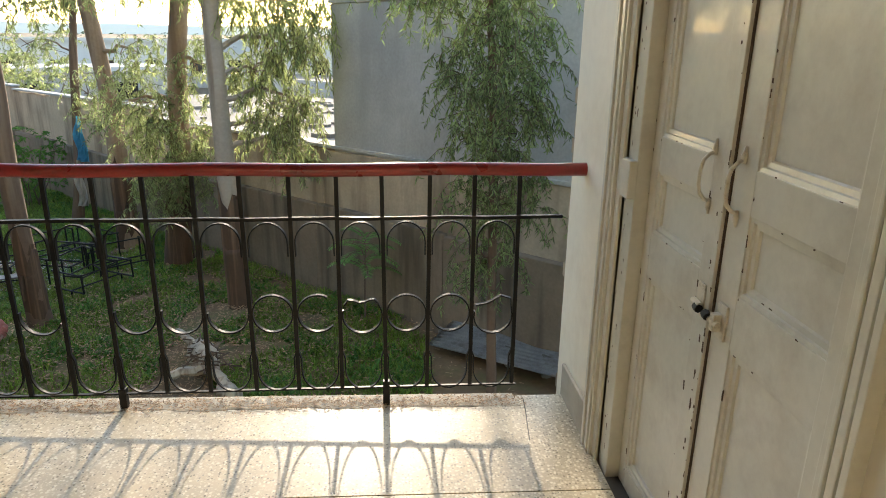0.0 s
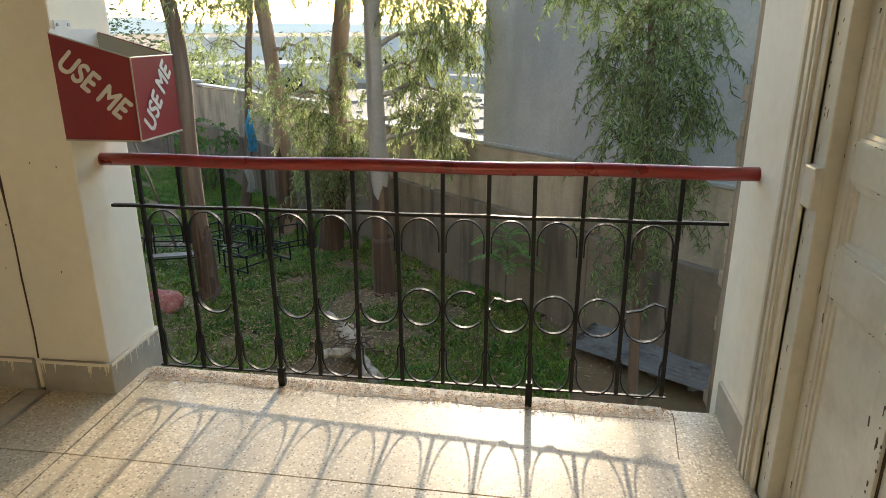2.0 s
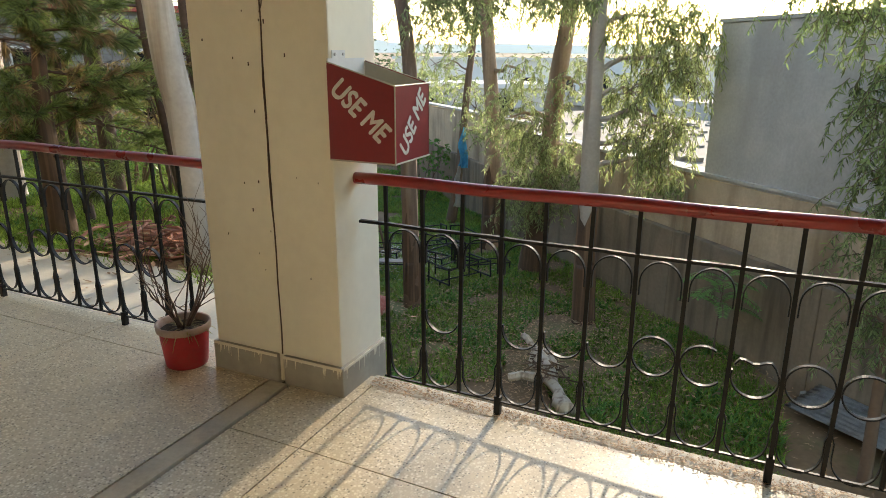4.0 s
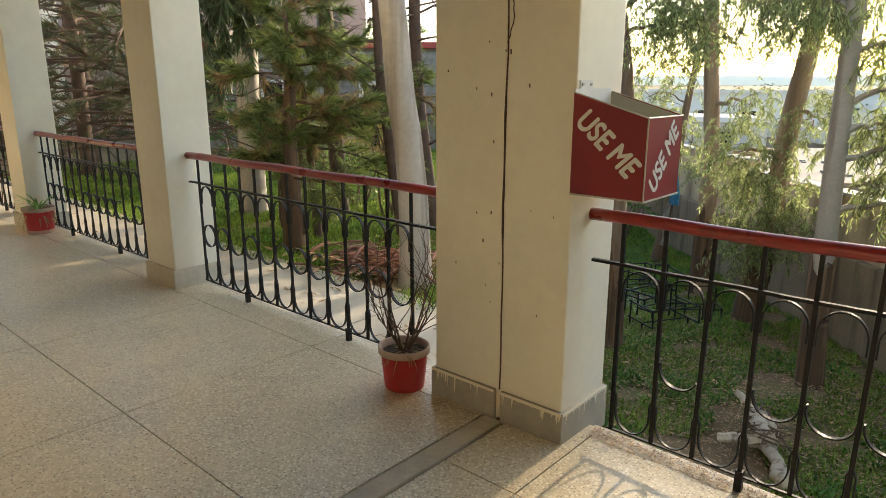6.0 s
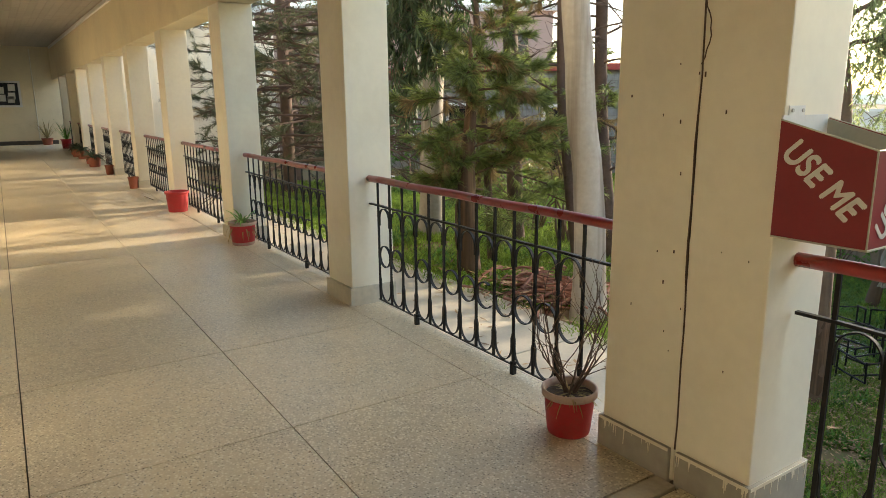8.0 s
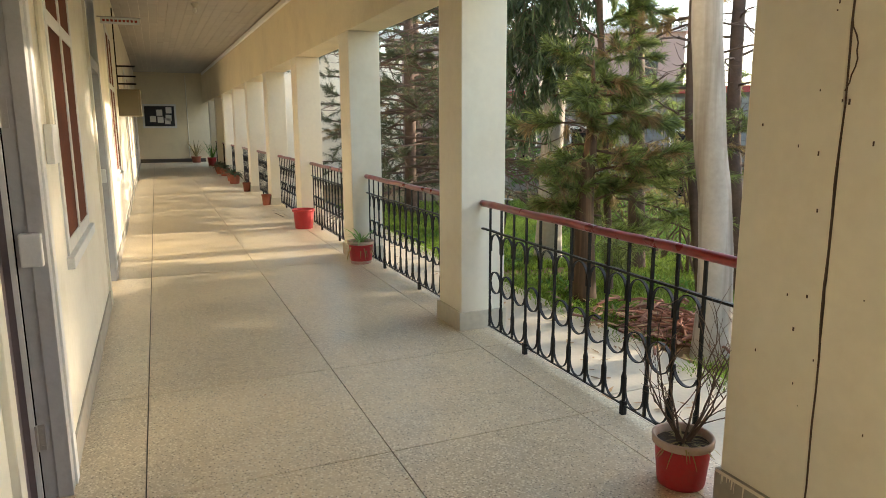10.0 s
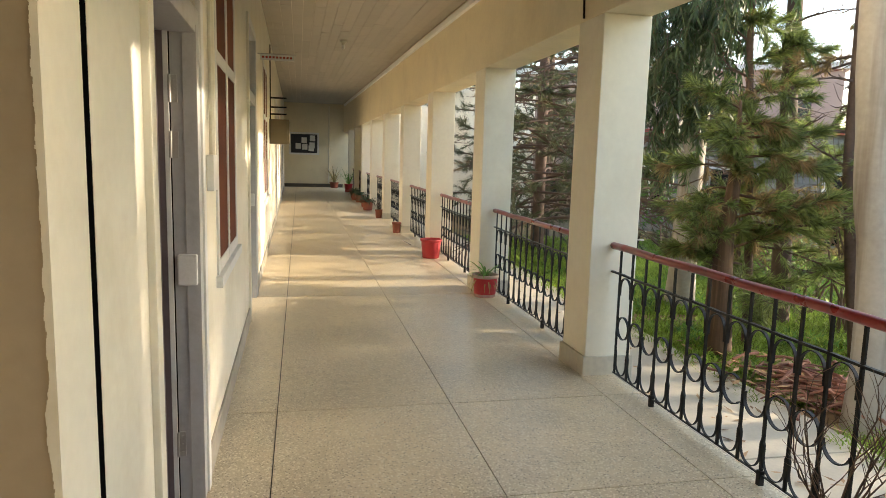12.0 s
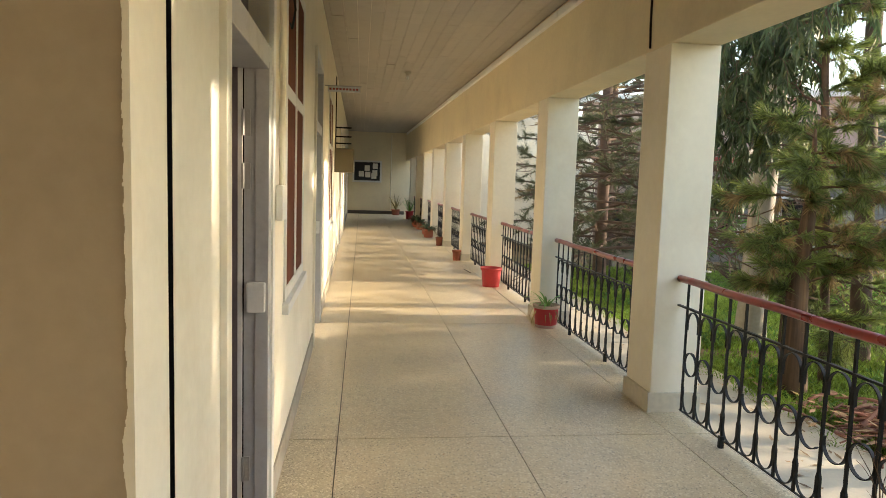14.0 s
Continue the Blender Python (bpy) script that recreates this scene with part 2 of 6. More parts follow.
M_DARKLEAF = material("dark_leaf", (0.07, 0.11, 0.05), 0.45, vary=0.3, scale=1.0, bump=0, island=0.45, translucent=0.4)
M_NEEDLE = material("pine_needle", (0.175, 0.225, 0.065), 0.42, vary=0.3, scale=0.8, bump=0, island=0.65, translucent=0.5)
M_DRYLEAF = material("dry_leaf", (0.30, 0.24, 0.10), 0.7, vary=0.3, bump=0, island=0.4, translucent=0.3)
M_FARWALL = material("far_plaster", (0.56, 0.55, 0.53), 0.9, vary=0.12, scale=0.4, dirt=(0.5, 0.48, 0.45), dirt_amount=0.4, dirt_scale=0.3)
M_PINKWALL = material("far_pink_plaster", (0.36, 0.265, 0.225), 0.9, vary=0.12, scale=0.4)
M_RUBBLE = material("roof_rubble", (0.21, 0.185, 0.15), 0.95, vary=0.35, scale=0.8, bump=0.6, dirt=(0.19, 0.15, 0.11), dirt_amount=0.6, dirt_scale=0.6)
M_FARTREE = material("far_foliage", (0.06, 0.085, 0.035), 0.8, vary=0.3, bump=0, island=0.4, translucent=0.25)
M_BLUE = material("blue_cloth", (0.12, 0.42, 0.60), 0.8, vary=0.15, translucent=0.4)
M_WHITECLOTH = material("dirty_white_sack", (0.55, 0.52, 0.48), 0.85, vary=0.2)
M_PINKSACK = material("red_net_sack", (0.42, 0.13, 0.10), 0.8, vary=0.4, scale=12, fine=80, bump=0.8, dirt=(0.62, 0.45, 0.38), dirt_amount=0.85, dirt_scale=13)
M_BOARD = material("dark_notice_felt", (0.035, 0.035, 0.04), 0.9)
M_PAPER = material("paper", (0.75, 0.74, 0.70), 0.8, vary=0.03)
M_METALBOX = material("olive_panel_box", (0.15, 0.125, 0.07), 0.5, vary=0.1)
# Black that paints the shade inside narrow gaps
M_GAPSHADE = material("gap_shade_black", (0.004, 0.004, 0.004), 1.0, spec=0.0)
M_DESKTOP = material("worn_desk_board", (0.16, 0.14, 0.125), 0.6, vary=0.25, scale=4)
M_STAIN = streaked("damp_stained_plaster", (0.24, 0.185, 0.13), (0.06, 0.045, 0.03), 0.75, 3.0)
M_DARKNEEDLE = material("dark_pine_needle", (0.075, 0.09, 0.04), 0.5, vary=0.3, scale=0.8, bump=0, island=0.5, translucent=0.4)
M_DRYNEEDLE = material("dry_pine_needle", (0.30, 0.21, 0.095), 0.7, vary=0.3, scale=0.8, bump=0, island=0.45, translucent=0.35)
# Distance haze is put into this pale hill colour
M_HILL = material("haze_pale_hill", (0.86, 0.82, 0.76), 1.0, vary=0.04, scale=0.01, fine=0.1, bump=0)


# ---------------------------------------------------------------- mesh helpers
FRAME = Matrix.Identity(4)      # the frame in which things are being set out


def mesh_of(name, bm, mat, smooth=False):
    me = bpy.data.meshes.new(name)
    bm.to_mesh(me)
    bm.free()
    me.materials.append(mat)
    if smooth:
        for p in me.polygons:
            p.use_smooth = True
    return me


def part(name, bm, mat, parent=None, label="", smooth=False):
    ob = new(name, mesh_of(name, bm, mat, smooth))
    if parent:
        ob.parent = parent
    else:
        ob.matrix_world = FRAME.copy()
    if label:
        tagged(ob, label)
    return ob


def thing(name, label, category, group="", kind="", at=None):
    ob = new(name)
    ob.empty_display_size = 0.1
    ob.matrix_world = FRAME @ (at if at is not None else Matrix.Identity(4))
    return tagged(ob, label, category, group, kind)


def box(bm, x0, x1, y0, y1, z0, z1, bevel=0.0):
    vs = [bm.verts.new((x, y, z)) for x in (x0, x1) for y in (y0, y1) for z in (z0, z1)]
    fs = [bm.faces.new([vs[i] for i in f]) for f in ((0, 1, 3, 2), (4, 6, 7, 5), (0, 4, 5, 1), (2, 3, 7, 6), (0, 2, 6, 4), (1, 5, 7, 3))]
    if bevel:
        edges = list({e for f in fs for e in f.edges})
        bmesh.ops.bevel(bm, geom=edges, offset=bevel, segments=2, affect="EDGES", profile=0.6)
    return bm


def boxed(*a, bevel=0.0):
    return box(bmesh.new(), *a, bevel=bevel)


def tube(bm, pts, radii, sides=8, cap=True, flat=1.0):
    """A swept tube through pts; flat squashes it across its local side axis."""
    pts = [Vector(p) for p in pts]
    rings = []
    side = None
    for i, p in enumerate(pts):
        d = (pts[min(i + 1, len(pts) - 1)] - pts[max(i - 1, 0)]).normalized()
        if side is None:
            side = d.cross(Vector((0, 0, 1)) if abs(d.z) < 0.9 else Vector((1, 0, 0))).normalized()
        side = (side - d * side.dot(d)).normalized()
        up = d.cross(side)
        r = radii[i] if isinstance(radii, (list, tuple)) else radii
        rings.append([bm.verts.new(p + (side * math.cos(a) * flat + up * math.sin(a)) * r) for a in (2 * math.pi * k / sides for k in range(sides))])
    for a, b in zip(rings, rings[1:]):
        for k in range(sides):
            bm.faces.new((a[k], a[(k + 1) % sides], b[(k + 1) % sides], b[k]))
    if cap:
        bm.faces.new(rings[0][::-1])
        bm.faces.new(rings[-1])
    return bm


def band(bm, pts, wide, deep, axis=(0, 1, 0)):
    """A flat bar bent through pts: 'wide' in the plane of the bend, 'deep' along axis."""
    pts = [Vector(p) for p in pts]
    ax = Vector(axis)
    rows = []
    for i, p in enumerate(pts):
        d = (pts[min(i + 1, len(pts) - 1)] - pts[max(i - 1, 0)]).normalized()
        s = d.cross(ax).normalized()
        rows.append([bm.verts.new(p + s * (wide / 2 * u) + ax * (deep / 2 * v)) for u, v in ((-1, -1), (1, -1), (1, 1), (-1, 1))])
    for a, b in zip(rows, rows[1:]):
        for k in range(4):
            bm.faces.new((a[k], a[(k + 1) % 4], b[(k + 1) % 4], b[k]))
    bm.faces.new(rows[0][::-1])
    bm.faces.new(rows[-1])
    return bm


def lathe(bm, profile, sides=24, centre=(0, 0)):
    rings = [[bm.verts.new((centre[0] + r * math.cos(2 * math.pi * k / sides), centre[1] + r * math.sin(2 * math.pi * k / sides), z)) for k in range(sides)] for r, z in profile]
    for a, b in zip(rings, rings[1:]):
        for k in range(sides):
            bm.faces.new((a[k], a[(k + 1) % sides], b[(k + 1) % sides], b[k]))
    return bm


def prism(bm, outline, y0, y1):
    """An outline in x, z pushed from y0 to y1."""
    a = [bm.verts.new((x, y0, z)) for x, z in outline]
    b = [bm.verts.new((x, y1, z)) for x, z in outline]
    n = len(outline)
    bm.faces.new(a)
    bm.faces.new(b[::-1])
    for k in range(n):
        bm.faces.new((a[k], b[k], b[(k + 1) % n], a[(k + 1) % n]))
    bmesh.ops.recalc_face_normals(bm, faces=bm.faces)
    return bm


def soup(name, verts, faces, mat, parent=None, label=""):
    me = bpy.data.meshes.new(name)
    me.from_pydata(verts, [], faces)
    me.materials.append(mat)
    ob = new(name, me)
    ob.parent = parent
    if label:
        tagged(ob, label)
    return ob


def lettering(text, size, mat, parent, m, label="", shear=0.0, bold=0.004, width=1.0):
    cu = bpy.data.curves.new("lettering", "FONT")
    cu.body, cu.size, cu.shear = text, size, shear
    cu.align_x, cu.align_y = "CENTER", "CENTER"
    tmp = bpy.data.objects.new("lettering_source", cu)
    scene.collection.objects.link(tmp)
    me = bpy.data.meshes.new_from_object(tmp.evaluated_get(bpy.context.evaluated_depsgraph_get()))
    bpy.data.objects.remove(tmp)
    # layers a hair apart widen the strokes
    heavy = bmesh.new()
    for k, (dx, dy) in enumerate(((0, 0), (-bold, 0), (bold, 0), (0, bold), (0, -bold))):
        layer = me.copy()
        layer.transform(Matrix.Translation((dx, dy, 0.0002 + 0.0003 * k)))
        heavy.from_mesh(layer)
        bpy.data.meshes.remove(layer)
    bmesh.ops.recalc_face_normals(heavy, faces=heavy.faces)
    heavy.to_mesh(me)
    heavy.free()
    me.materials.clear()
    me.materials.append(mat)
    me.transform(m @ Matrix.Diagonal((width, 1, 1, 1)))
    ob = new("lettering", me)
    ob.parent = parent
    return tagged(ob, label) if label else ob


rng = random.Random(7)

# ---------------------------------------------------------------- building: structure
CEIL = 3.32          # ceiling height at x = 0; it rises a little along the verandah
TOP = 4.0            # wall heads, above the boards
SLOPE = Matrix.Rotation(radians(0.945), 4, "Y")
BEAM = 2.555
EAST_TILT = Matrix.Translation((-0.61, 0, 0)) @ Matrix.Rotation(0.020, 4, "Y") @ Matrix.Translation((0.61, 0, 0))   # the door bay drains towards the east wall
END_X = -31.6
DOOR_WALL = 1.81
PILLARS = [(-1.38, -0.68)] + [(-4.34 - 3.01 * k, -3.92 - 3.01 * k) for k in range(9)]
WALL_TURN = Matrix.Translation((-0.67, -2.61, 0)) @ Matrix.Rotation(radians(0.5), 4, "Z")   # room wall: local x from the corner, +y out to the walk

floor = thing("floor", "speckled buff terrazzo verandah floor in large worn panels", "floor", kind="structure")
part("slab", boxed(END_X - 0.3, -0.61, -5.2, 0.075, -0.32, -0.012), M_JOINT, floor)
part("slab", boxed(-0.608, 2.06, -5.2, 0.075, -0.25, -0.014), M_JOINT, floor).matrix_basis = EAST_TILT

ceiling = bmesh.new()
y = -5.0
while y < -0.2:
    off = rng.uniform(0, 2.4)
    x = END_X - off
    while x < 2.0:
        x1 = x + 2.4
        a, b = max(x, END_X) + 0.003, min(x1, 2.0) - 0.003
        if b > a:
            dz = rng.uniform(-0.003, 0.003)
            box(ceiling, a, b, y + 0.0020, min(y + 0.15, -0.17) - 0.0020, CEIL + dz, CEIL + 0.02)
        x = x1
    y += 0.15
tagged(part("ceiling", ceiling, M_CEIL), "white painted board ceiling, dimmed in its colour, with dark open joints", "ceiling", kind="structure").matrix_world = SLOPE
tagged(part("roof_slab", boxed(END_X - 0.3, 2.2, -5.2, 0.6, TOP + 0.01, TOP + 0.25), M_WALL), "plain concrete slab above the boarded ceiling", "roof", kind="structure")

edge_beam = thing("edge_beam", "cream painted concrete beam carried by the verandah pillars", "beam", kind="structure")
part("beam", boxed(END_X, -1.0, -0.17, 0.19, BEAM, TOP, bevel=0.008), M_CREAM, edge_beam)
part("beam", boxed(-0.985, 1.78, -0.17, 0.19, BEAM, TOP, bevel=0.008), M_CREAM, edge_beam)
cover = thing("cornice_strip", "thin white timber strip along the ceiling edge, with gaps", "trim", kind="structure", at=SLOPE)
x = -30.8
while x < 1.2:
    w = rng.choice((1.9, 2.4, 2.7))
    part("strip", boxed(x, x + w - 0.03, -0.222, -0.173, CEIL - 0.105, CEIL - 0.028, bevel=0.004), M_STRIPWHITE, cover)
    x += w

# pillars, each with a cement skirting
def pillar(x0, x1, group="verandah pillars", label="square cream painted verandah pillar with a cement skirting", skirt=None):
    p = thing("pillar", label, "pillar", group)
    part("shaft", boxed(x0, x1, -0.165 if skirt is None else -0.172, 0.185, 0.0, BEAM - 0.002, bevel=0.007), M_PILLAR, p)
    a, b = (x0 - 0.016 if x0 != -0.9985 else -0.984), (x1 + 0.016 if x1 != -1.0015 else -1.016)
    part("skirting", boxed(a, b, -0.182 if skirt is None else -0.192, 0.2, -0.06, 0.14, bevel=0.006), skirt or M_SKIRT, p, "cement skirting with paint runs")
    return p

twin = "cream half of a double pillar beside the expansion joint"
pillar(-0.9985, -0.68, "double pillar halves", twin)
pillar(-1.38, -1.0015, "double pillar halves", twin)
for x0, x1 in PILLARS[1:]:
    pillar(x0, x1, skirt=M_SKIRTPALE)
drips = bmesh.new()
q = random.Random(55)
for face, lo, hi, n in (("y", -1.39, -1.02, 15), ("y", -0.985, -0.67, 15), ("x", -0.175, 0.19, 18)):
    box(drips, *((lo, hi, -0.1832, -0.1815) if face == "y" else (-0.6645, -0.6628, lo, hi)), 0.126, 0.1395)
    for k in range(n):
        u, w, h = q.uniform(lo, hi - 0.006), q.uniform(0.002, 0.005) * q.choice((1, 1, 2)), q.choice((0.012, 0.02, 0.035, 0.055)) * q.uniform(0.6, 1.3)
        for j in range(3):      # each run thins out downwards
            z1, z0, ww = 0.128 - h * j / 3, 0.128 - h * (j + 1) / 3, w * (1 - 0.25 * j)
            box(drips, *((u, u + ww, -0.1832, -0.1815) if face == "y" else (-0.6645, -0.6628, u, u + ww)), z0, z1)
tagged(part("paint_runs", drips, M_PILLAR), "cream paint runs down the pillar skirting", "paint", kind="structure")
joint = bmesh.new()
pts = [(-1.0 + 0.003 * math.sin(k * 1.7) + 0.004 * math.sin(k * 0.6), -0.160, 0.14 + k * 0.12) for k in range(21)]
band(joint, pts, 0.0065, 0.013)
tagged(part("expansion_joint", joint, M_CHIP), "dark cracked filler in the joint of the double pillar", "joint", kind="structure")

marks = bmesh.new()
q = random.Random(31)
for k in range(26):
    x, z = q.choice((-1.07 + q.gauss(0, 0.02), q.uniform(-1.33, -0.72))), q.uniform(0.25, 2.3)
    s = q.uniform(0.003, 0.007)
    box(marks, x - s / 2, x + s / 2, -0.1662, -0.1645, z, z + s * q.uniform(1, 3))
tagged(part("nail_marks", marks, M_CHIP), "old nail holes and chips in the pillar paint", "marks", kind="structure")
marks = bmesh.new()
pts = [(-1.0 + 0.03 * math.sin(k / 9 * math.pi) + 0.003 * math.sin(k * 2.2), -0.1655, 1.62 + 0.024 * k) for k in range(10)]
band(marks, pts, 0.004, 0.003)
tagged(part("plaster_crack", marks, M_CHIP), "loop of cracked plaster beside the pillar joint", "crack", kind="structure")

# room wall along the walk
room_wall = thing("wall_south", "cream washed classroom wall along the verandah", "wall", kind="structure", at=WALL_TURN)
LENGTH = 31.4
OPEN = [("door", 0.89, 1.89, 0.0, 2.75), ("window", 2.54, 3.78, 0.89, 2.78), ("door", 5.15, 6.25, 0.0, 2.75), ("window", 8.35, 9.75, 0.90, 2.78),
        ("door", 14.4, 15.4, 0.0, 2.75), ("window", 17.2, 18.4, 0.85, 2.78), ("door", 21.0, 22.0, 0.0, 2.75), ("window", 24.0, 25.2, 0.85, 2.78)]
u = 0.328
def wall_block(u0, u1, z0, z1):
    part("wall_block", boxed(-u1, -u0, -0.25, 0.0, z0, z1), M_WALL, room_wall)
part("wall_block", boxed(-0.285, -0.060, -0.25, 0.0, 0, TOP), M_WALL, room_wall)
# Nearly flush black fill paints the depth shade of the joint
part("joint_filler", boxed(-0.328, -0.285, -0.25, -0.0012, 0, TOP), M_GAPSHADE, room_wall, "black fill that paints the shade of the open expansion joint")
for kind, a, b, z0, z1 in OPEN:
    wall_block(u, a, 0, TOP)
    if z0 > 0:
        wall_block(a, b, 0, z0)
    wall_block(a, b, z1, TOP)
    u = b
wall_block(u, LENGTH, 0, TOP)
sk = thing("baseboard", "grey cement skirting along the classroom wall", "skirting", kind="structure", at=WALL_TURN)
u = 0.115
for kind, a, b, z0, z1 in OPEN:
    if kind == "door":
        part("skirting", boxed(-(a - 0.08), -u, 0.0, 0.014, 0, 0.14, bevel=0.004), M_SKIRT, sk)
        u = b + 0.08
part("skirting", boxed(-LENGTH, -u, 0.0, 0.014, 0, 0.14, bevel=0.004), M_SKIRT, sk)
tagged(part("wall_return", boxed(-0.99, -0.727, -5.1, -2.614, -0.1, TOP), M_LOBBY), "cream wall at the lobby corner, its shade put into the colour", "wall", kind="structure")
flake = bmesh.new()
z = 0.0
while z < 2.6:
    h = 0.006 + 0.005 * abs(noise.noise((1, 2, z * 31)))
    w = 0.003 + 0.006 * abs(noise.noise((0, 0, z * 17))) + 0.020 * max(0, noise.noise((3, 0, z * 4.3)) - 0.1) + 0.004 * abs(noise.noise((5, 0, z * 60)))
    box(flake, -0.7285, -0.7235, -2.616 - w, -2.608, z, z + h * 1.02)
    z += h
tagged(part("flaking_edge", flake, M_WALL), "ragged white paint edge at the lobby corner", "trim", kind="structure")
tagged(part("wall_lobby", boxed(-0.9, 2.0, -5.2, -5.0, 0, TOP), M_WALL), "plain cream wall at the back of the lobby", "wall", kind="structure")
tagged(part("wall_end", boxed(END_X - 0.2, END_X, -3.2, 0.3, 0, TOP), M_CREAM), "cream end wall of the verandah", "wall", kind="structure")
tagged(part("end_skirting", boxed(END_X, END_X + 0.015, -2.88, -0.2, 0, 0.16), M_JOINT), "dark skirting at the end wall", "skirting", kind="structure")
# Unseen dark sheet, added in place of the rooms' inner darkness
tagged(part("room_backing", boxed(END_X, -0.9, -3.6, -3.5, 0, TOP), M_JOINT), "added dark backing that stands for the unlit classrooms", "wall", kind="structure")

tagged(part("wall_wing", boxed(-27.2, -22.6, 0.205, 6.0, -1.5, TOP, bevel=0.01), M_WALL), "cream side wall of the far wing beyond the pillars", "wall", kind="structure")
tagged(part("end_conduit", tube(bmesh.new(), [(END_X + 0.02, -0.85, 0.2), (END_X + 0.02, -0.85, 3.75)], 0.02, 8), M_WALL), "painted conduit up the end wall", "conduit", kind="structure")

# east wall with the double door
east = thing("wall_east", "cream washed wall that holds the double door", "wall", kind="structure")
D0, D1, DTOP = -0.415, -1.525, 2.15
part("wall_block", boxed(DOOR_WALL, 2.06, D0, 0.185, -0.2, TOP), M_WALL, east)
part("wall_block", boxed(DOOR_WALL, 2.06, -5.2, D1, -0.2, TOP), M_WALL, east)
part("wall_block", boxed(DOOR_WALL, 2.06, D1, D0, DTOP, TOP), M_WALL, east)
part("skirting", boxed(DOOR_WALL - 0.016, DOOR_WALL, -0.295, 0.07, -0.12, 0.095, bevel=0.005), M_SKIRT, east, "cement skirting with a rounded top")
part("skirting", boxed(DOOR_WALL - 0.016, DOOR_WALL, -5.0, -1.625, -0.12, 0.095, bevel=0.005), M_SKIRT, east)


def double_door():
    d = thing("double_door", "cream gloss panelled double door, chipped, latched shut", "door")
    FOOT = -0.10
    # architrave of stepped mouldings, then the frame
    for sgn, e, wide in ((1, D0, 1.0), (-1, D1, 0.8)):
        arch = bmesh.new()
        for w0, w1, proud in ((0.0, 0.035, 0.012), (0.035, 0.047, 0.024), (0.047, 0.06, 0.018), (0.06, 0.085, 0.026), (0.085, 0.098, 0.017), (0.098, 0.12, 0.030)):
            y0, y1 = e + sgn * w0 * wide, e + sgn * w1 * wide
            box(arch, DOOR_WALL - proud, DOOR_WALL + 0.01, min(y0, y1), max(y0, y1), FOOT, DTOP + w1, bevel=0.003)
        part("architrave", arch, M_DOOR, d, "stepped timber moulding, worn")
        fr = bmesh.new()
        y0, y1 = e, e - sgn * (0.083 if sgn > 0 else 0.055)
        box(fr, DOOR_WALL + 0.006, DOOR_WALL + 0.13, min(y0, y1), max(y0, y1), FOOT, DTOP, bevel=0.004)
        part("jamb", fr, M_DOOR, d)
    part("head", boxed(DOOR_WALL + 0.006, DOOR_WALL + 0.13, D1, D0, DTOP - 0.1, DTOP, bevel=0.004), M_DOOR, d)
    part("threshold", boxed(DOOR_WALL - 0.005, DOOR_WALL + 0.13, D1, D0, FOOT, -0.065, bevel=0.004), M_STRIP, d)
    X = DOOR_WALL + 0.05
    for n_leaf, (lo, hi, st_lo, st_hi) in enumerate(((-0.986, -0.502, 0.098, 0.055), (-1.470, -0.992, 0.052, 0.094))):
        leaf = bmesh.new()
        box(leaf, X, X + 0.04, hi - st_hi, hi, -0.06, DTOP - 0.105, bevel=0.003)
        box(leaf, X, X + 0.04, lo, lo + st_lo, -0.06, DTOP - 0.105, bevel=0.003)
        for z0, z1 in ((-0.06, 0.02), (0.725, 0.865), (1.055, 1.16), (DTOP - 0.22, DTOP - 0.105)):
            box(leaf, X + 0.0005, X + 0.0395, lo + st_lo - 0.001, hi - st_hi + 0.001, z0, z1, bevel=0.003)
        body = part("leaf", leaf, M_DOOR, d)
        a0, a1 = lo + st_lo, hi - st_hi
        for z0, z1 in ((0.02, 0.725), (0.865, 1.055), (1.16, DTOP - 0.22)):
            part("panel", boxed(X + 0.020, X + 0.032, a0, a1, z0, z1), M_DOOR, body)
            # a sloping two-step bead round the sunk panel
            md = bmesh.new()
            steps = ((0.0, 0.004), (0.010, 0.006), (0.012, 0.012), (0.024, 0.014), (0.028, 0.021))
            loops = [[md.verts.new((X + dx, yy, zz)) for yy, zz in ((a0 + w, z0 + w), (a1 - w, z0 + w), (a1 - w, z1 - w), (a0 + w, z1 - w))] for w, dx in steps]
            for r0, r1 in zip(loops, loops[1:]):
                for k in range(4):
                    md.faces.new((r0[k], r0[(k + 1) % 4], r1[(k + 1) % 4], r1[k]))
            bmesh.ops.recalc_face_normals(md, faces=md.faces)
            part("moulding", md, M_DOOR, body)
        # bow handle near the meeting edge
        hy, zc = (-0.893, 1.108) if n_leaf == 0 else (-1.032, 1.112)
        hb = bmesh.new()
        pts = [(X - 0.003, hy, zc + 0.062), (X - 0.016, hy, zc + 0.058), (X - 0.030, hy, zc + 0.042), (X - 0.036, hy, zc + 0.018), (X - 0.036, hy, zc - 0.018), (X - 0.030, hy, zc - 0.042), (X - 0.016, hy, zc - 0.058), (X - 0.003, hy, zc - 0.062)]
        tube(hb, pts, 0.0052, 8)
        hnd = part("handle", hb, M_HANDLE, d, "painted iron bow handle", smooth=True)
        for dz in (1, -1):
            tip = bmesh.new()
            tube(tip, [(X - 0.002, hy, zc + dz * 0.055), (X - 0.004, hy, zc + dz * 0.070), (X - 0.003, hy, zc + dz * 0.082), (X - 0.001, hy, zc + dz * 0.095)], [0.005, 0.0085, 0.006, 0.003], 8)
            part("handle_tip", tip, M_HANDLE, hnd, smooth=True)
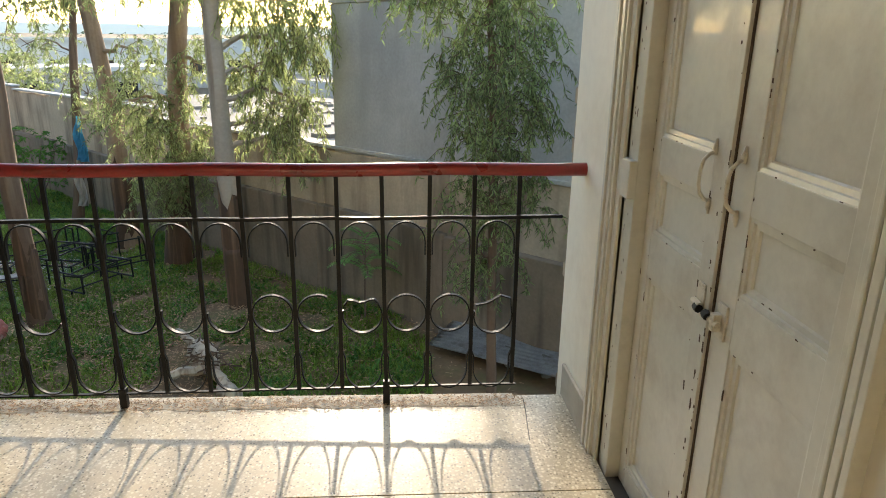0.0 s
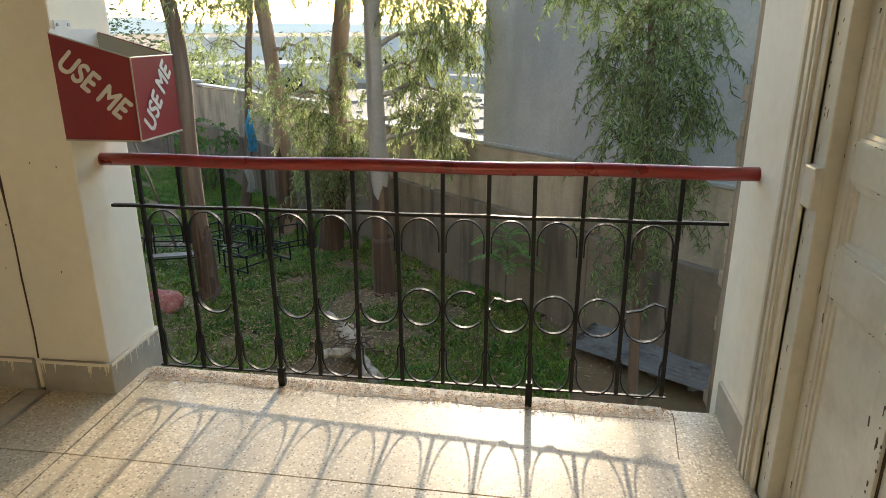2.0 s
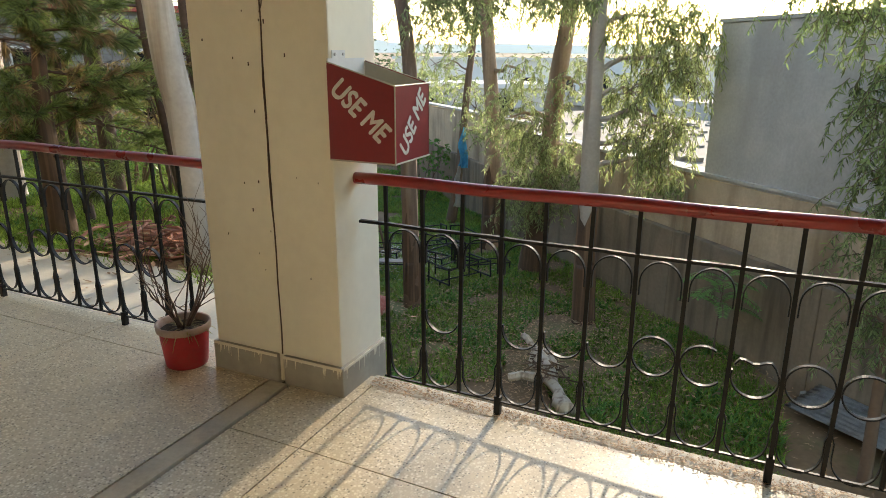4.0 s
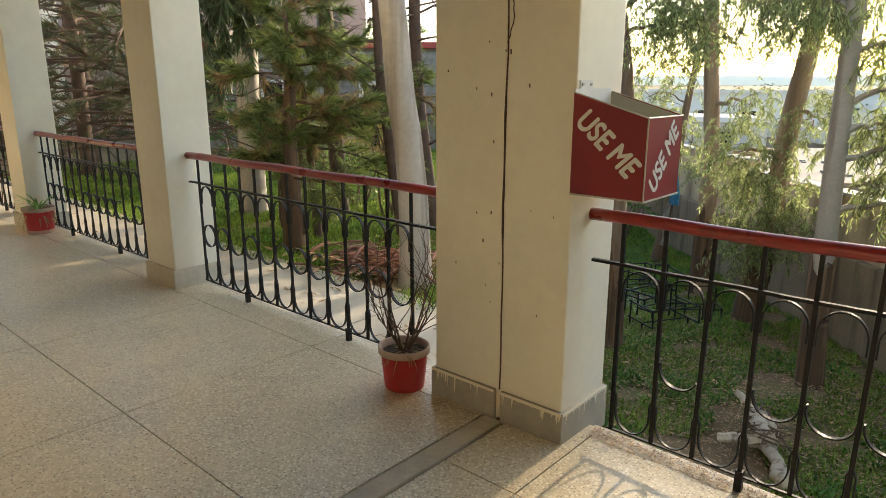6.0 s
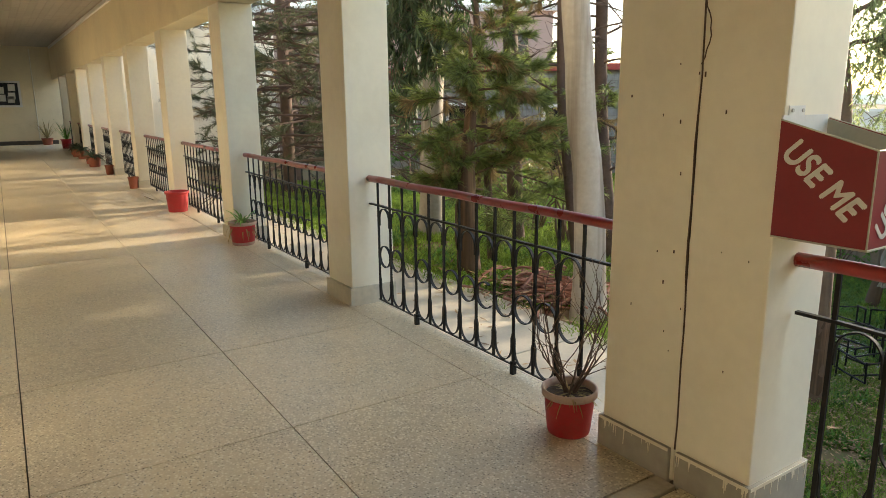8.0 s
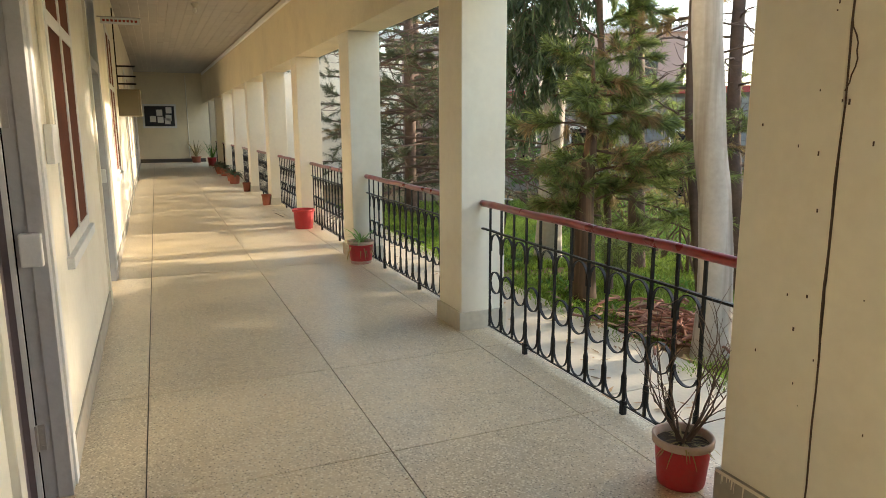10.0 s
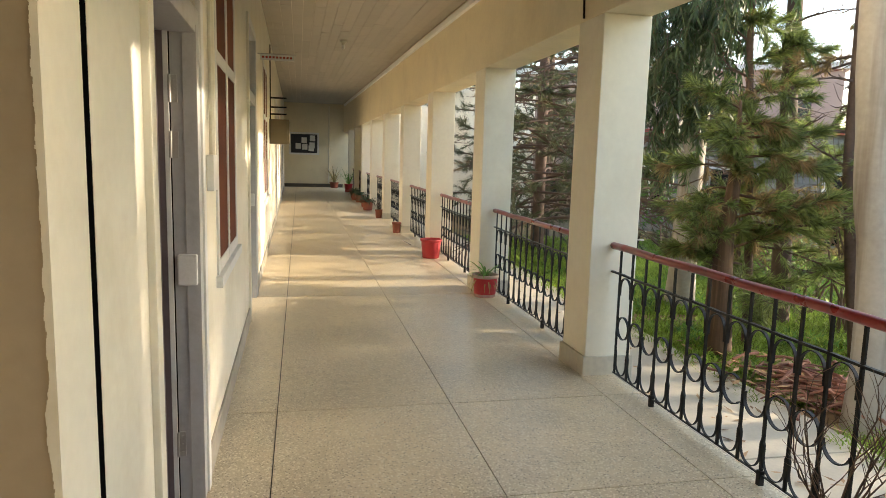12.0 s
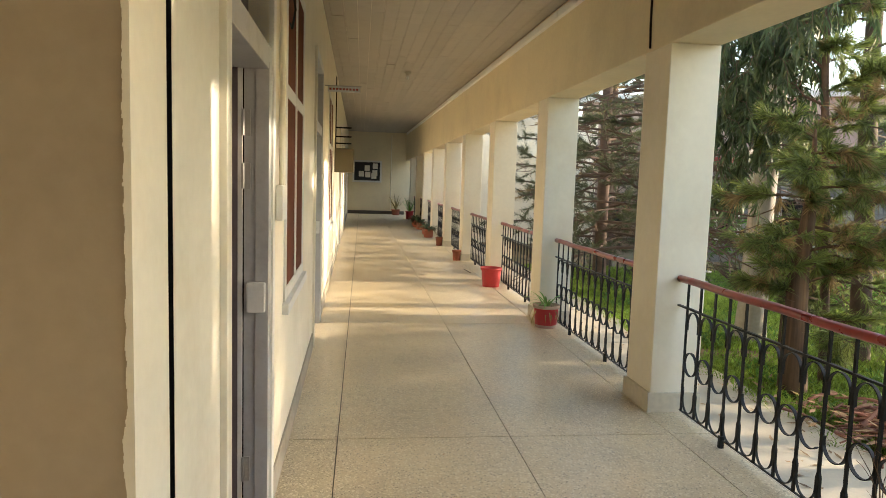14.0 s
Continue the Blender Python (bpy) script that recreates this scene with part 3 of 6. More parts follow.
    # The shade along the meeting edge is a dark brown strip
    part("meeting_shade", boxed(X - 0.003, X + 0.001, -0.9925, -0.9855, -0.05, DTOP - 0.11), M_CHIP, d, "dark strip that paints the shade between the leaves")
    part("cover_strip", boxed(X - 0.012, X + 0.002, -0.985, -0.962, -0.05, DTOP - 0.11, bevel=0.003), M_DOOR, d)
    la = bmesh.new()
    box(la, X - 0.007, X, -1.062, -1.018, 0.735, 0.825, bevel=0.002)
    box(la, X - 0.016, X - 0.01, -0.962, -0.925, 0.755, 0.845, bevel=0.002)
    tube(la, [(X - 0.02, -1.055, 0.775), (X - 0.02, -1.0, 0.778)], 0.009, 8)
    tube(la, [(X - 0.024, -0.962, 0.79), (X - 0.024, -0.925, 0.793)], 0.009, 8)
    box(la, X - 0.028, X - 0.004, -1.045, -1.025, 0.755, 0.80, bevel=0.003)
    part("latch", la, M_HANDLE, d, "chipped sliding bolt")
    for yy in (-1.004, -0.955):
        kb = bmesh.new()
        tube(kb, [(X - 0.026, yy - 0.009, 0.782), (X - 0.026, yy + 0.009, 0.785)], 0.0115, 8)
        part("bolt_end", kb, M_IRON, d, "dark worn iron bolt end")
    part("hinge_block", boxed(DOOR_WALL - 0.018, DOOR_WALL + 0.012, -0.500, -0.428, 0.955, 1.075, bevel=0.006), M_DOOR, d)
    # chips along the worn edges
    ch = bmesh.new()
    for k in range(150):
        yy = rng.choice((-0.963, -0.963, -0.984, -0.984, -0.505, -0.553, -1.090, -0.889, -0.425, -0.44, -0.46))
        zz = rng.uniform(0.0, 1.9)
        h = rng.choice((0.0025, 0.004, 0.006, 0.009, 0.016, 0.026)) * rng.uniform(0.7, 1.2)
        xx = X - 0.0132 if -0.99 < yy < -0.96 else (DOOR_WALL + 0.0054 if yy > -0.47 else X - 0.0008)
        wide = min(h, 0.006) * rng.uniform(0.4, 0.9)
        yy += rng.uniform(-0.001, 0.002)
        for piece in range(3):
            box(ch, xx, xx + 0.001, yy - wide * rng.uniform(0.3, 1), yy + wide * rng.uniform(0.1, 0.6), zz + h * piece / 3, zz + h * (piece + 1) / 3)
    for k in range(26):      # flaked top edges of the rails
        zz = rng.choice((0.724, 0.865, 1.055, 1.161, 0.889))
        yy = rng.uniform(-1.40, -0.56)
        if -0.90 > yy > -1.09:
            continue
        w = rng.uniform(0.002, 0.012)
        box(ch, X - 0.0008, X + 0.0002, yy, yy + w, zz - 0.002, zz - 0.002 + rng.uniform(0.0015, 0.0035))
    part("paint_chips", ch, M_CHIP, d, "bare wood where paint has flaked")
    return d


double_door()


def room_door(a, b, shut_colour, leaf_depth, group):
    d = thing("classroom_door", "grey and white framed timber door, shut and set back", "door", group, at=WALL_TURN)
    for e, s in ((a, -1), (b, 1)):
        fr = bmesh.new()
        lo, hi = sorted((-e, -e - s * 0.075))
        box(fr, lo, hi, -0.15, 0.022, 0, 2.75, bevel=0.004)
        part("frame_post", fr, M_WHITEPAINT if e == b else M_WALL, d)
        lo, hi = sorted((-e, -e + s * (0.085 if e == b else 0.04)))
        part("jamb", boxed(lo, hi, -0.19, 0.012, 0, 2.05, bevel=0.004), M_GREYPAINT, d)
    part("transom_bar", boxed(-b, -a, -0.13, 0.012, 2.02, 2.12, bevel=0.004), M_GREYPAINT, d)
    part("head", boxed(-b, -a, -0.13, 0.022, 2.68, 2.76, bevel=0.004), M_WHITEPAINT, d)
    part("fanlight", boxed(-b + 0.02, -a - 0.02, -0.10, -0.085, 2.12, 2.68), M_DARKGLASS, d)
    part("fanlight_bar", boxed(-(a + b) / 2 - 0.02, -(a + b) / 2 + 0.02, -0.11, -0.04, 2.12, 2.68), M_GREYPAINT, d)
    leaf = bmesh.new()
    box(leaf, -b + 0.085, -a - 0.04, leaf_depth - 0.04, leaf_depth, 0.01, 2.02, bevel=0.003)
    lf = part("leaf", leaf, shut_colour, d)
    part("leaf_edge", boxed(-b + 0.08, -b + 0.094, -0.17, -0.116, 0.01, 2.02), M_MAUVE, lf, "dark mauve leaf edge")
    part("edge_strip", boxed(-b + 0.08, -b + 0.097, -0.116, -0.096, 0.01, 2.02, bevel=0.002), M_WHITEPAINT, lf, "white worn leaf edge")
    # Raised black strip paints the shade between leaf and jamb
    part("hinge_gap_shade", boxed(-b + 0.08, -b + 0.0875, -0.096, -0.091, 0.01, 2.02), M_GAPSHADE, lf, "black strip that paints the shade of the hinge gap")
    part("jamb_step", boxed(-b + 0.08, -b + 0.093, -0.043, 0.0135, 0, 2.05, bevel=0.002), M_GREYPAINT, d)
    for z in (0.22, 1.515, 1.74):
        hg = bmesh.new()
        hy = max(-0.094, leaf_depth + 0.006)
        box(hg, -b + 0.075, -b + 0.0895, hy, hy + 0.03, z, z + 0.11, bevel=0.001)
        tube(hg, [(-b + 0.096, hy, z), (-b + 0.096, hy, z + 0.11)], 0.006, 6)
        for dz in (0.018, 0.055, 0.092):
            box(hg, -b + 0.0895, -b + 0.0915, hy + 0.014, hy + 0.02, z + dz - 0.003, z + dz + 0.003)
        part("hinge", hg, M_STEEL, lf, "steel butt hinge")
    part("door_stop", boxed(-b + 0.08, -b + 0.125, -0.075, 0.002, 0.985, 1.115, bevel=0.006), M_WHITEPAINT, d, "white wooden catch block")
    return d


for kind, a, b, z0, z1 in OPEN:
    if kind == "door":
        room_door(a, b, M_MAUVE if a < 5 else M_WHITEPAINT, -0.14 if a < 5 else -0.06, "classroom doors")


def room_window(a, b, z0, z1):
    w = thing("classroom_window", "white framed window with dark reddish brown shutters", "window", "classroom windows", at=WALL_TURN)
    for e in (a, b - 0.07, (a + b) / 2 - 0.03):
        part("frame_post", boxed(-e - 0.07, -e, -0.09, 0.011, z0, z1, bevel=0.003), M_WHITEPAINT, w)
    for z in (z0, 2.005, z1 - 0.07):
        part("frame_rail", boxed(-b, -a, -0.085, 0.009, z, z + 0.07, bevel=0.004), M_WHITEPAINT, w)
    part("sill", boxed(-b - 0.05, -a + 0.05, -0.05, 0.035, z0 - 0.06, z0, bevel=0.005), M_WHITEPAINT, w)
    mid = (a + b) / 2
    for p0, p1 in ((a + 0.07, mid - 0.03), (mid + 0.04, b - 0.07)):
        for q0, q1 in ((z0 + 0.07, 2.005), (2.075, z1 - 0.07)):
            part("shutter", boxed(-p1, -p0, -0.03, 0.004, q0, q1, bevel=0.003), M_BROWNPANE, w, "reddish brown shutter")
    return w


for kind, a, b, z0, z1 in OPEN:
    if kind == "window":
        room_window(a, b, z0, z1)

# outer paved strip and ground
def height(x, y):
    """Low garden in front of the first bay, a raised terrace in front of the others, a bank between."""
    bearing = math.degrees(math.atan2(0.75 - x, max(y + 2.42, 0.01)))
    t = min(1, max(0, (bearing - 30) / 9))
    t = t * t * (3 - 2 * t)
    low = -2.76 - 0.018 * math.hypot(x - 1, y + 2.5) + 0.10 * noise.noise((x * 0.35, y * 0.35, 1)) + 0.05 * noise.noise((x * 1.3, y * 1.3, 4))
    up = -0.46 + 0.03 * noise.noise((x * 0.8, y * 0.8, 2)) - 0.012 * max(0, y - 1.8)
    d = math.hypot(x, y)
    far = min(1, max(0, (d - 30) / 40))
    z = low * (1 - t) + up * t
    return z * (1 - far) + -3.5 * far

def graded(lo, hi, fine_lo, fine_hi, step):
    v = list(np.arange(fine_lo, fine_hi + 1e-6, step))
    s = step
    while v[-1] < hi:
        s *= 1.35
        v.append(v[-1] + s)
    s = step
    while v[0] > lo:
        s *= 1.35
        v.insert(0, v[0] - s)
    return v

gx, gy = graded(-600, 600, -14, 5, 0.3), graded(-600, 700, -1, 16, 0.3)
gv = [(x, y, height(x, y)) for y in gy for x in gx]
W = len(gx)
gf = [(j * W + i, j * W + i + 1, (j + 1) * W + i + 1, (j + 1) * W + i) for j in range(len(gy) - 1) for i in range(W - 1)]
gr = soup("ground", gv, gf, M_GROUND)
for p in gr.data.polygons:
    p.use_smooth = True
tagged(gr, "uneven garden soil with patches of moss and grass", "ground", kind="structure")

path_ob = thing("pavement", "pale worn concrete strip below the verandah railing", "path", kind="structure")
def corner_block(name, outline, z0, z1, mat, parent=None):
    bm = bmesh.new()
    lo = [bm.verts.new((x, y, z0)) for x, y in outline]
    hi = [bm.verts.new((x, y, z1)) for x, y in outline]
    bm.faces.new(lo[::-1])
    bm.faces.new(hi)
    for k in range(len(outline)):
        bm.faces.new((lo[k], lo[(k + 1) % len(outline)], hi[(k + 1) % len(outline)], hi[k]))
    bmesh.ops.recalc_face_normals(bm, faces=bm.faces)
    return part(name, bm, mat, parent)

corner_block("paving_slab", [(-1.15, 0.08), (-3.24, 0.08), (-3.24, 1.7), (-2.35, 1.7)], -0.62, -0.402, M_PATH, path_ob)
x = -3.25
while x > -31:
    w = 2.2
    part("paving_slab", boxed(x - w + 0.012, x, 0.08, 1.70 + rng.uniform(-0.02, 0.02), -0.62, -0.40 + rng.uniform(-0.004, 0.004), bevel=0.006), M_PATH, path_ob)
    x -= w
rw = corner_block("retaining_wall", [(-1.02, 0.07), (-1.14, 0.07), (-2.34, 1.7), (-2.2, 1.72)], -3.0, -0.42, M_OLDWALL)
tagged(rw, "rough wall that holds up the paved strip", "wall", kind="structure")
tagged(part("plinth", boxed(END_X, 2.2, -0.4, 0.06, -3.3, -0.32), M_OLDWALL), "plinth wall of the building below the floor", "wall", kind="structure")

# ---------------------------------------------------------------- railings
PITCH = 0.1745
def arc(cx, cz, r, a0, a1, n=10, squash=1.0):
    return [(cx + r * math.cos(radians(a0 + (a1 - a0) * k / n)), 0, cz + squash * r * math.sin(radians(a0 + (a1 - a0) * k / n))) for k in range(n + 1)]

def railing(x_post0, rings, x0, x1, rail0, rail1, label, posts=13, sag=0.0, fall=0.0):
    """A bay of railing: first post at x_post0, one ring code per gap, bars from x0 to x1."""
    r = thing("railing", label, "railing", "verandah railings", at=pose(x_post0, 0, 0))
    hr = bmesh.new()
    n = 14
    pts = [(rail0 - x_post0 + (rail1 - rail0) * k / n, 0.002 * math.sin(k), 0.955 + 0.003 * math.sin(k * 1.3)) for k in range(n + 1)]
    tube(hr, pts, 0.0255, 12)
    part("handrail", hr, M_RED, r, "red gloss painted round handrail", smooth=True)
    mb = bmesh.new()
    n = 16
    band(mb, [(x0 - x_post0 + (x1 - x0) * k / n, 0.0, 0.768 + 0.002 * math.sin(k * 2.1)) for k in range(n + 1)], 0.012, 0.020)
    part("middle_bar", mb, M_IRON, r)
    bb = band(bmesh.new(), [(-0.02, 0, 0.053), (PITCH * (posts - 1) + 0.02, 0, 0.053 - sag * 0.3)], 0.006, 0.012)
    part("bottom_bar", bb, M_IRON, r)
    for k in range(posts):
        x = k * PITCH
        foot = k in (3, posts - 4)
        lean = 0.004 * math.sin(k * 2.3)
        pb = bmesh.new()
        band(pb, [(x + lean, 0, 0.05), (x, 0, 0.5), (x - lean, 0, 0.935)], 0.0155, 0.012)
        if foot:
            box(pb, x + lean - 0.014, x + lean + 0.014, -0.014, 0.014, -0.02 - fall * (x_post0 + x + 0.61), 0.075, bevel=0.002)
        part("post", pb, M_IRON, r)
    rad = PITCH / 2 - 0.014
    for k in range(posts - 1):
        cx = (k + 0.5) * PITCH
        dz = -sag * k / (posts - 1)
        ab = bmesh.new()
        band(ab, [(cx - rad, 0, 0.62)] + arc(cx, 0.672, rad, 180, 0, 16, 1.1) + [(cx + rad, 0, 0.62)], 0.005, 0.017)
        part("arch", ab, M_IRON, r)
        ub = bmesh.new()
        band(ub, [(cx - PITCH / 2, 0, 0.245 + dz), (cx - rad, 0, 0.205 + dz)] + arc(cx, 0.15 + dz, rad, 180, 360, 16, 1.2) + [(cx + rad, 0, 0.205 + dz), (cx + PITCH / 2, 0, 0.245 + dz)], 0.005, 0.013)
        part("bow", ub, M_IRON, r)
        code = rings[k % len(rings)]
        rr = 0.078
        if code == "o":
            pts = arc(cx, 0.402, rr, 0, 360, 32)
        elif code == "u":
            pts = arc(cx + 0.004, 0.40, rr, 175 + rng.uniform(-14, 8), 365 + rng.uniform(-30, 6), 18)
        elif code == "c":
            pts = arc(cx, 0.402, rr, 60, 318, 24)
        elif code == "b":
            pts = arc(cx, 0.395, rr, 165, 375, 18) + [(cx + 0.062, 0, 0.445), (cx + 0.048, 0, 0.461), (cx + 0.03, 0, 0.459), (cx + 0.012, 0, 0.450), (cx - 0.012, 0, 0.447), (cx - 0.035, 0, 0.457), (cx - 0.055, 0, 0.459), (cx - 0.07, 0, 0.437)]
        elif code == "t":
            pts = [(cx - 0.07, 0.01, 0.43), (cx - 0.02, 0.0, 0.445), (cx + 0.03, 0, 0.475), (cx + 0.07, 0, 0.462)] + arc(cx, 0.39, rr, 20, -195, 12)
        else:
            continue
        pts = [(px, py, pz + dz - 0.004) for px, py, pz in pts]
        rb = bmesh.new()
        band(rb, pts, 0.0055, 0.018)
        part("ring", rb, M_IRON, r, "" if code == "o" else "bent broken ring")
    return r


railing(-0.535, "-u-uuuocboot", -0.665, 1.73, -0.70, 1.835, "black iron railing with arches and broken rings, red handrail", sag=0.03, fall=0.020)
R2 = railing(-3.79, "oouwuoocuoou".replace("w", "o"), -3.92, -1.36, -3.92, -1.36, "black iron railing with rings, red handrail, by the potted twigs")
R3 = railing(-6.83, "oooouoooocuo", -6.94, -4.33, -6.94, -4.33, "black iron railing with arches and rings, red handrail")
for k in range(3, 10):
    copy_thing(R3, pose(-6.83 - 3.01 * (k - 2), 0, 0))

# ---------------------------------------------------------------- red drop box on the double pillar
def drop_box():
    b = thing("litter_box", "open red sheet metal litter box lettered white, fixed to pillar", "litter box")
    X0, X1, Y0, Y1, ZB, ZT0, ZT1 = -0.672, -0.378, -0.195, 0.092, 1.065, 1.435, 1.352
    side = [(X0, ZB), (X1, ZB), (X1, ZT1), (X0, ZT0)]
    pa = part("side_panel", prism(bmesh.new(), side, Y0, Y0 + 0.004), M_BINRED, b)
    part("side_panel", prism(bmesh.new(), side, Y1 - 0.004, Y1), M_BINRED, b)
    part("inner_lining", prism(bmesh.new(), [(X0, ZB + 0.01), (X1 - 0.006, ZB + 0.01), (X1 - 0.006, ZT1 - 0.002), (X0, ZT0 - 0.002)], Y1 - 0.009, Y1 - 0.005), M_BINPALE, b, "unpainted pale inside")
    pf = part("front_panel", boxed(X1 - 0.004, X1, Y0, Y1, ZB, ZT1), M_BINRED, b)
    part("inner_front", boxed(X1 - 0.009, X1 - 0.005, Y0 + 0.005, Y1 - 0.01, ZB + 0.01, ZT1 - 0.002), M_BINPALE, b)
    part("inner_side", prism(bmesh.new(), [(X0, ZB + 0.01), (X1 - 0.01, ZB + 0.01), (X1 - 0.01, ZT1 - 0.004), (X0, ZT0 - 0.004)], Y0 + 0.005, Y0 + 0.009), M_BINPALE, b)
    part("back_plate", boxed(X0 - 0.006, X0, Y0 + 0.01, Y1 - 0.01, ZB, ZT0 + 0.012), M_WHITEPAINT, b)
    tab = bmesh.new()
    box(tab, X0 - 0.006, X0 - 0.002, -0.15, -0.06, ZT0 + 0.012, ZT0 + 0.042)
    part("fixing_tab", tab, M_WHITEPAINT, b)
    for y in (-0.135, -0.075):
        sc = bmesh.new()
        tube(sc, [(X0 - 0.003, y, ZT0 + 0.027), (X0 + 0.003, y, ZT0 + 0.027)], 0.006, 8)
        part("screw", sc, M_STEEL, b)
    part("bottom_panel", boxed(X0, X1 + 0.004, Y0 - 0.003, Y1 + 0.003, ZB - 0.006, ZB, bevel=0.001), M_BINPALE, b)
    for a in (((X1, Y0, ZB), (X1, Y0, ZT1)), ((X0, Y0, ZT0), (X1, Y0, ZT1)), ((X1, Y0, ZT1), (X1, Y1, ZT1)), ((X1, Y1, ZT1), (X0, Y1, ZT0))):
        eb = bmesh.new()
        tube(eb, a, 0.0028, 6)
        part("folded_edge", eb, M_BINPALE, b)
    # lettering across both outer faces
    m = Matrix(((1, 0, 0, 0), (0, 0, -1, 0), (0, 1, 0, 0), (0, 0, 0, 1)))
    side_m = Matrix.Translation((-0.532, Y0 - 0.0015, 1.258)) @ m @ Matrix.Rotation(radians(-41), 4, "Z")
    lettering("USE ME", 0.112, M_BINWHITE, pa, side_m, "white stencilled words", 0.15, 0.0036, 0.80)
    f = Matrix(((0, 0, 1, 0), (1, 0, 0, 0), (0, 1, 0, 0), (0, 0, 0, 1)))
    front_m = Matrix.Translation((X1 + 0.0015, -0.052, 1.205)) @ f @ Matrix.Rotation(radians(50), 4, "Z")
    lettering("USE ME", 0.105, M_BINWHITE, pf, front_m, "white stencilled words", 0.1, 0.0036, 0.82)
    return b


drop_box()

# ---------------------------------------------------------------- plants in pots
def twigs(bm, base, count, reach, r0, seed, spread=0.5):
    q = random.Random(seed)
    def grow(p, d, length, r, depth):
        pts, rad = [p], [r]
        for s in range(4):
            d = (d + Vector((q.uniform(-1, 1), q.uniform(-1, 1), q.uniform(-0.5, 0.8))) * 0.28).normalized()
            p = p + d * length / 4
            pts.append(p)
            rad.append(r * (1 - 0.16 * (s + 1)))
            if depth and q.random() < 0.75:
                grow(p, (d + Vector((q.uniform(-1, 1), q.uniform(-1, 1), q.uniform(-0.2, 0.6))) * 0.9).normalized(), length * q.uniform(0.4, 0.65), r * 0.55, depth - 1)
        tube(bm, pts, rad, 5)
    for k in range(count):
        a = q.uniform(0, 6.28)
        grow(Vector(base) + Vector((math.cos(a), math.sin(a), 0)) * q.uniform(0, 0.03), Vector((math.cos(a) * spread, math.sin(a) * spread, 1)).normalized(), reach * q.uniform(0.6, 1), r0, 2)
    return bm

def leaf_blades(name, base, count, length, width, mat, parent, seed, droop=0.8, lift=0.6):
    q = random.Random(seed)
    v, f = [], []
    for k in range(count):
        a = q.uniform(0, 6.28)
        L = length * q.uniform(0.6, 1.1)
        p = Vector(base) + Vector((math.cos(a), math.sin(a), 0)) * q.uniform(0, 0.05)
        d = Vector((math.cos(a), math.sin(a), lift * q.uniform(0.6, 1.6))).normalized()
        s = Vector((-math.sin(a), math.cos(a), 0))
        n = len(v)
        for i in range(6):
            t = i / 5
            w = width * (0.5 + t) * (1 - t) * 1.7 + 0.0008
            v += [p + s * w, p - s * w]
            d = (d + Vector((0, 0, -droop * 0.35))).normalized()
            p = p + d * L / 5
        f += [(n + 2 * i, n + 2 * i + 1, n + 2 * i + 3, n + 2 * i + 2) for i in range(5)]
    return soup(name, v, f, mat, parent)

def pot(x, y, r, h, label, mat=M_POT, rim=M_POTRIM, base_band=False):
    p = thing("flower_pot", label, "flower pot", "pots along the verandah", at=pose(x, y, 0))
    b = bmesh.new()
    lathe(b, [(0.0, 0.002), (r * 0.80, 0.0), (r * 0.83, 0.012), (r * 0.93, h * 0.6), (r * 0.96, h - 0.035)], 28)
    part("body", b, mat, p, smooth=True)
    b = bmesh.new()
    lathe(b, [(r * 0.95, h - 0.04), (r * 1.06, h - 0.036), (r * 1.08, h - 0.004), (r * 1.03, h), (r * 0.96, h - 0.006), (r * 0.93, h - 0.05)], 28)
    part("rim", b, rim, p, "thick pale worn rim" if rim is M_POTRIM else "", smooth=True)
    b = bmesh.new()
    lathe(b, [(0.0, h - 0.035)] + [(r * t, h - 0.045 + 0.008 * math.sin(t * 9)) for t in (0.3, 0.6, 0.94)], 20)
    part("soil", b, M_SOIL, p)
    if base_band:
        b = bmesh.new()
        lathe(b, [(r * 0.835, 0.004), (r * 0.855, 0.03), (r * 0.85, 0.034)], 28)
        part("base_band", b, M_POTRIM, p, "white band at the foot", smooth=True)
    return p

p = pot(-1.555, -0.205, 0.120, 0.218, "red flower pot with a bare twiggy dead shrub")
part("shrub", twigs(bmesh.new(), (0.0, 0, 0.19), 9, 0.46, 0.0058, 3, 0.6), M_TWIG, p, "leafless branching twigs")
leaf_blades("dry_grass", (0, 0, 0.185), 30, 0.16, 0.003, M_DRYLEAF, p, 4)
p = pot(-6.72, -0.145, 0.142, 0.255, "red flower pot with a drooping leafy plant", base_band=True)
leaf_blades("plant", (0, 0, 0.235), 22, 0.30, 0.010, M_SAPLING, p, 5, 0.8, 1.5)
leaf_blades("dead_leaves", (0, 0, 0.235), 16, 0.28, 0.009, M_DRYLEAF, p, 6, 1.6, 0.4)
p = pot(-9.62, -0.21, 0.158, 0.295, "wide plain red flower pot, bare soil", rim=M_POT)
p = pot(-13.0, -0.27, 0.088, 0.215, "terracotta red flower pot beside a pillar", M_CLAY, M_CLAY)
p = pot(-16.15, -0.27, 0.088, 0.215, "terracotta red flower pot with sparse twigs", M_CLAY, M_CLAY)
part("shrub", twigs(bmesh.new(), (0, 0, 0.18), 5, 0.35, 0.006, 9), M_TWIG, p)
for k, (x, y) in enumerate(((-18.6, -0.3), (-19.7, -0.25), (-21.8, -0.25), (-22.9, -0.3), (-24.0, -0.25))):
    p = pot(x, y, 0.15, 0.24, "clay flower pot overflowing with dark fern leaves", M_CLAY, M_CLAY)
    leaf_blades("plant", (0, 0, 0.22), 60, 0.42, 0.016, M_DARKLEAF, p, 20 + k, 0.9, 1.2)
p = pot(-27.8, -0.2, 0.17, 0.34, "red flower pot with a tall thin plant", M_POT, M_POT)
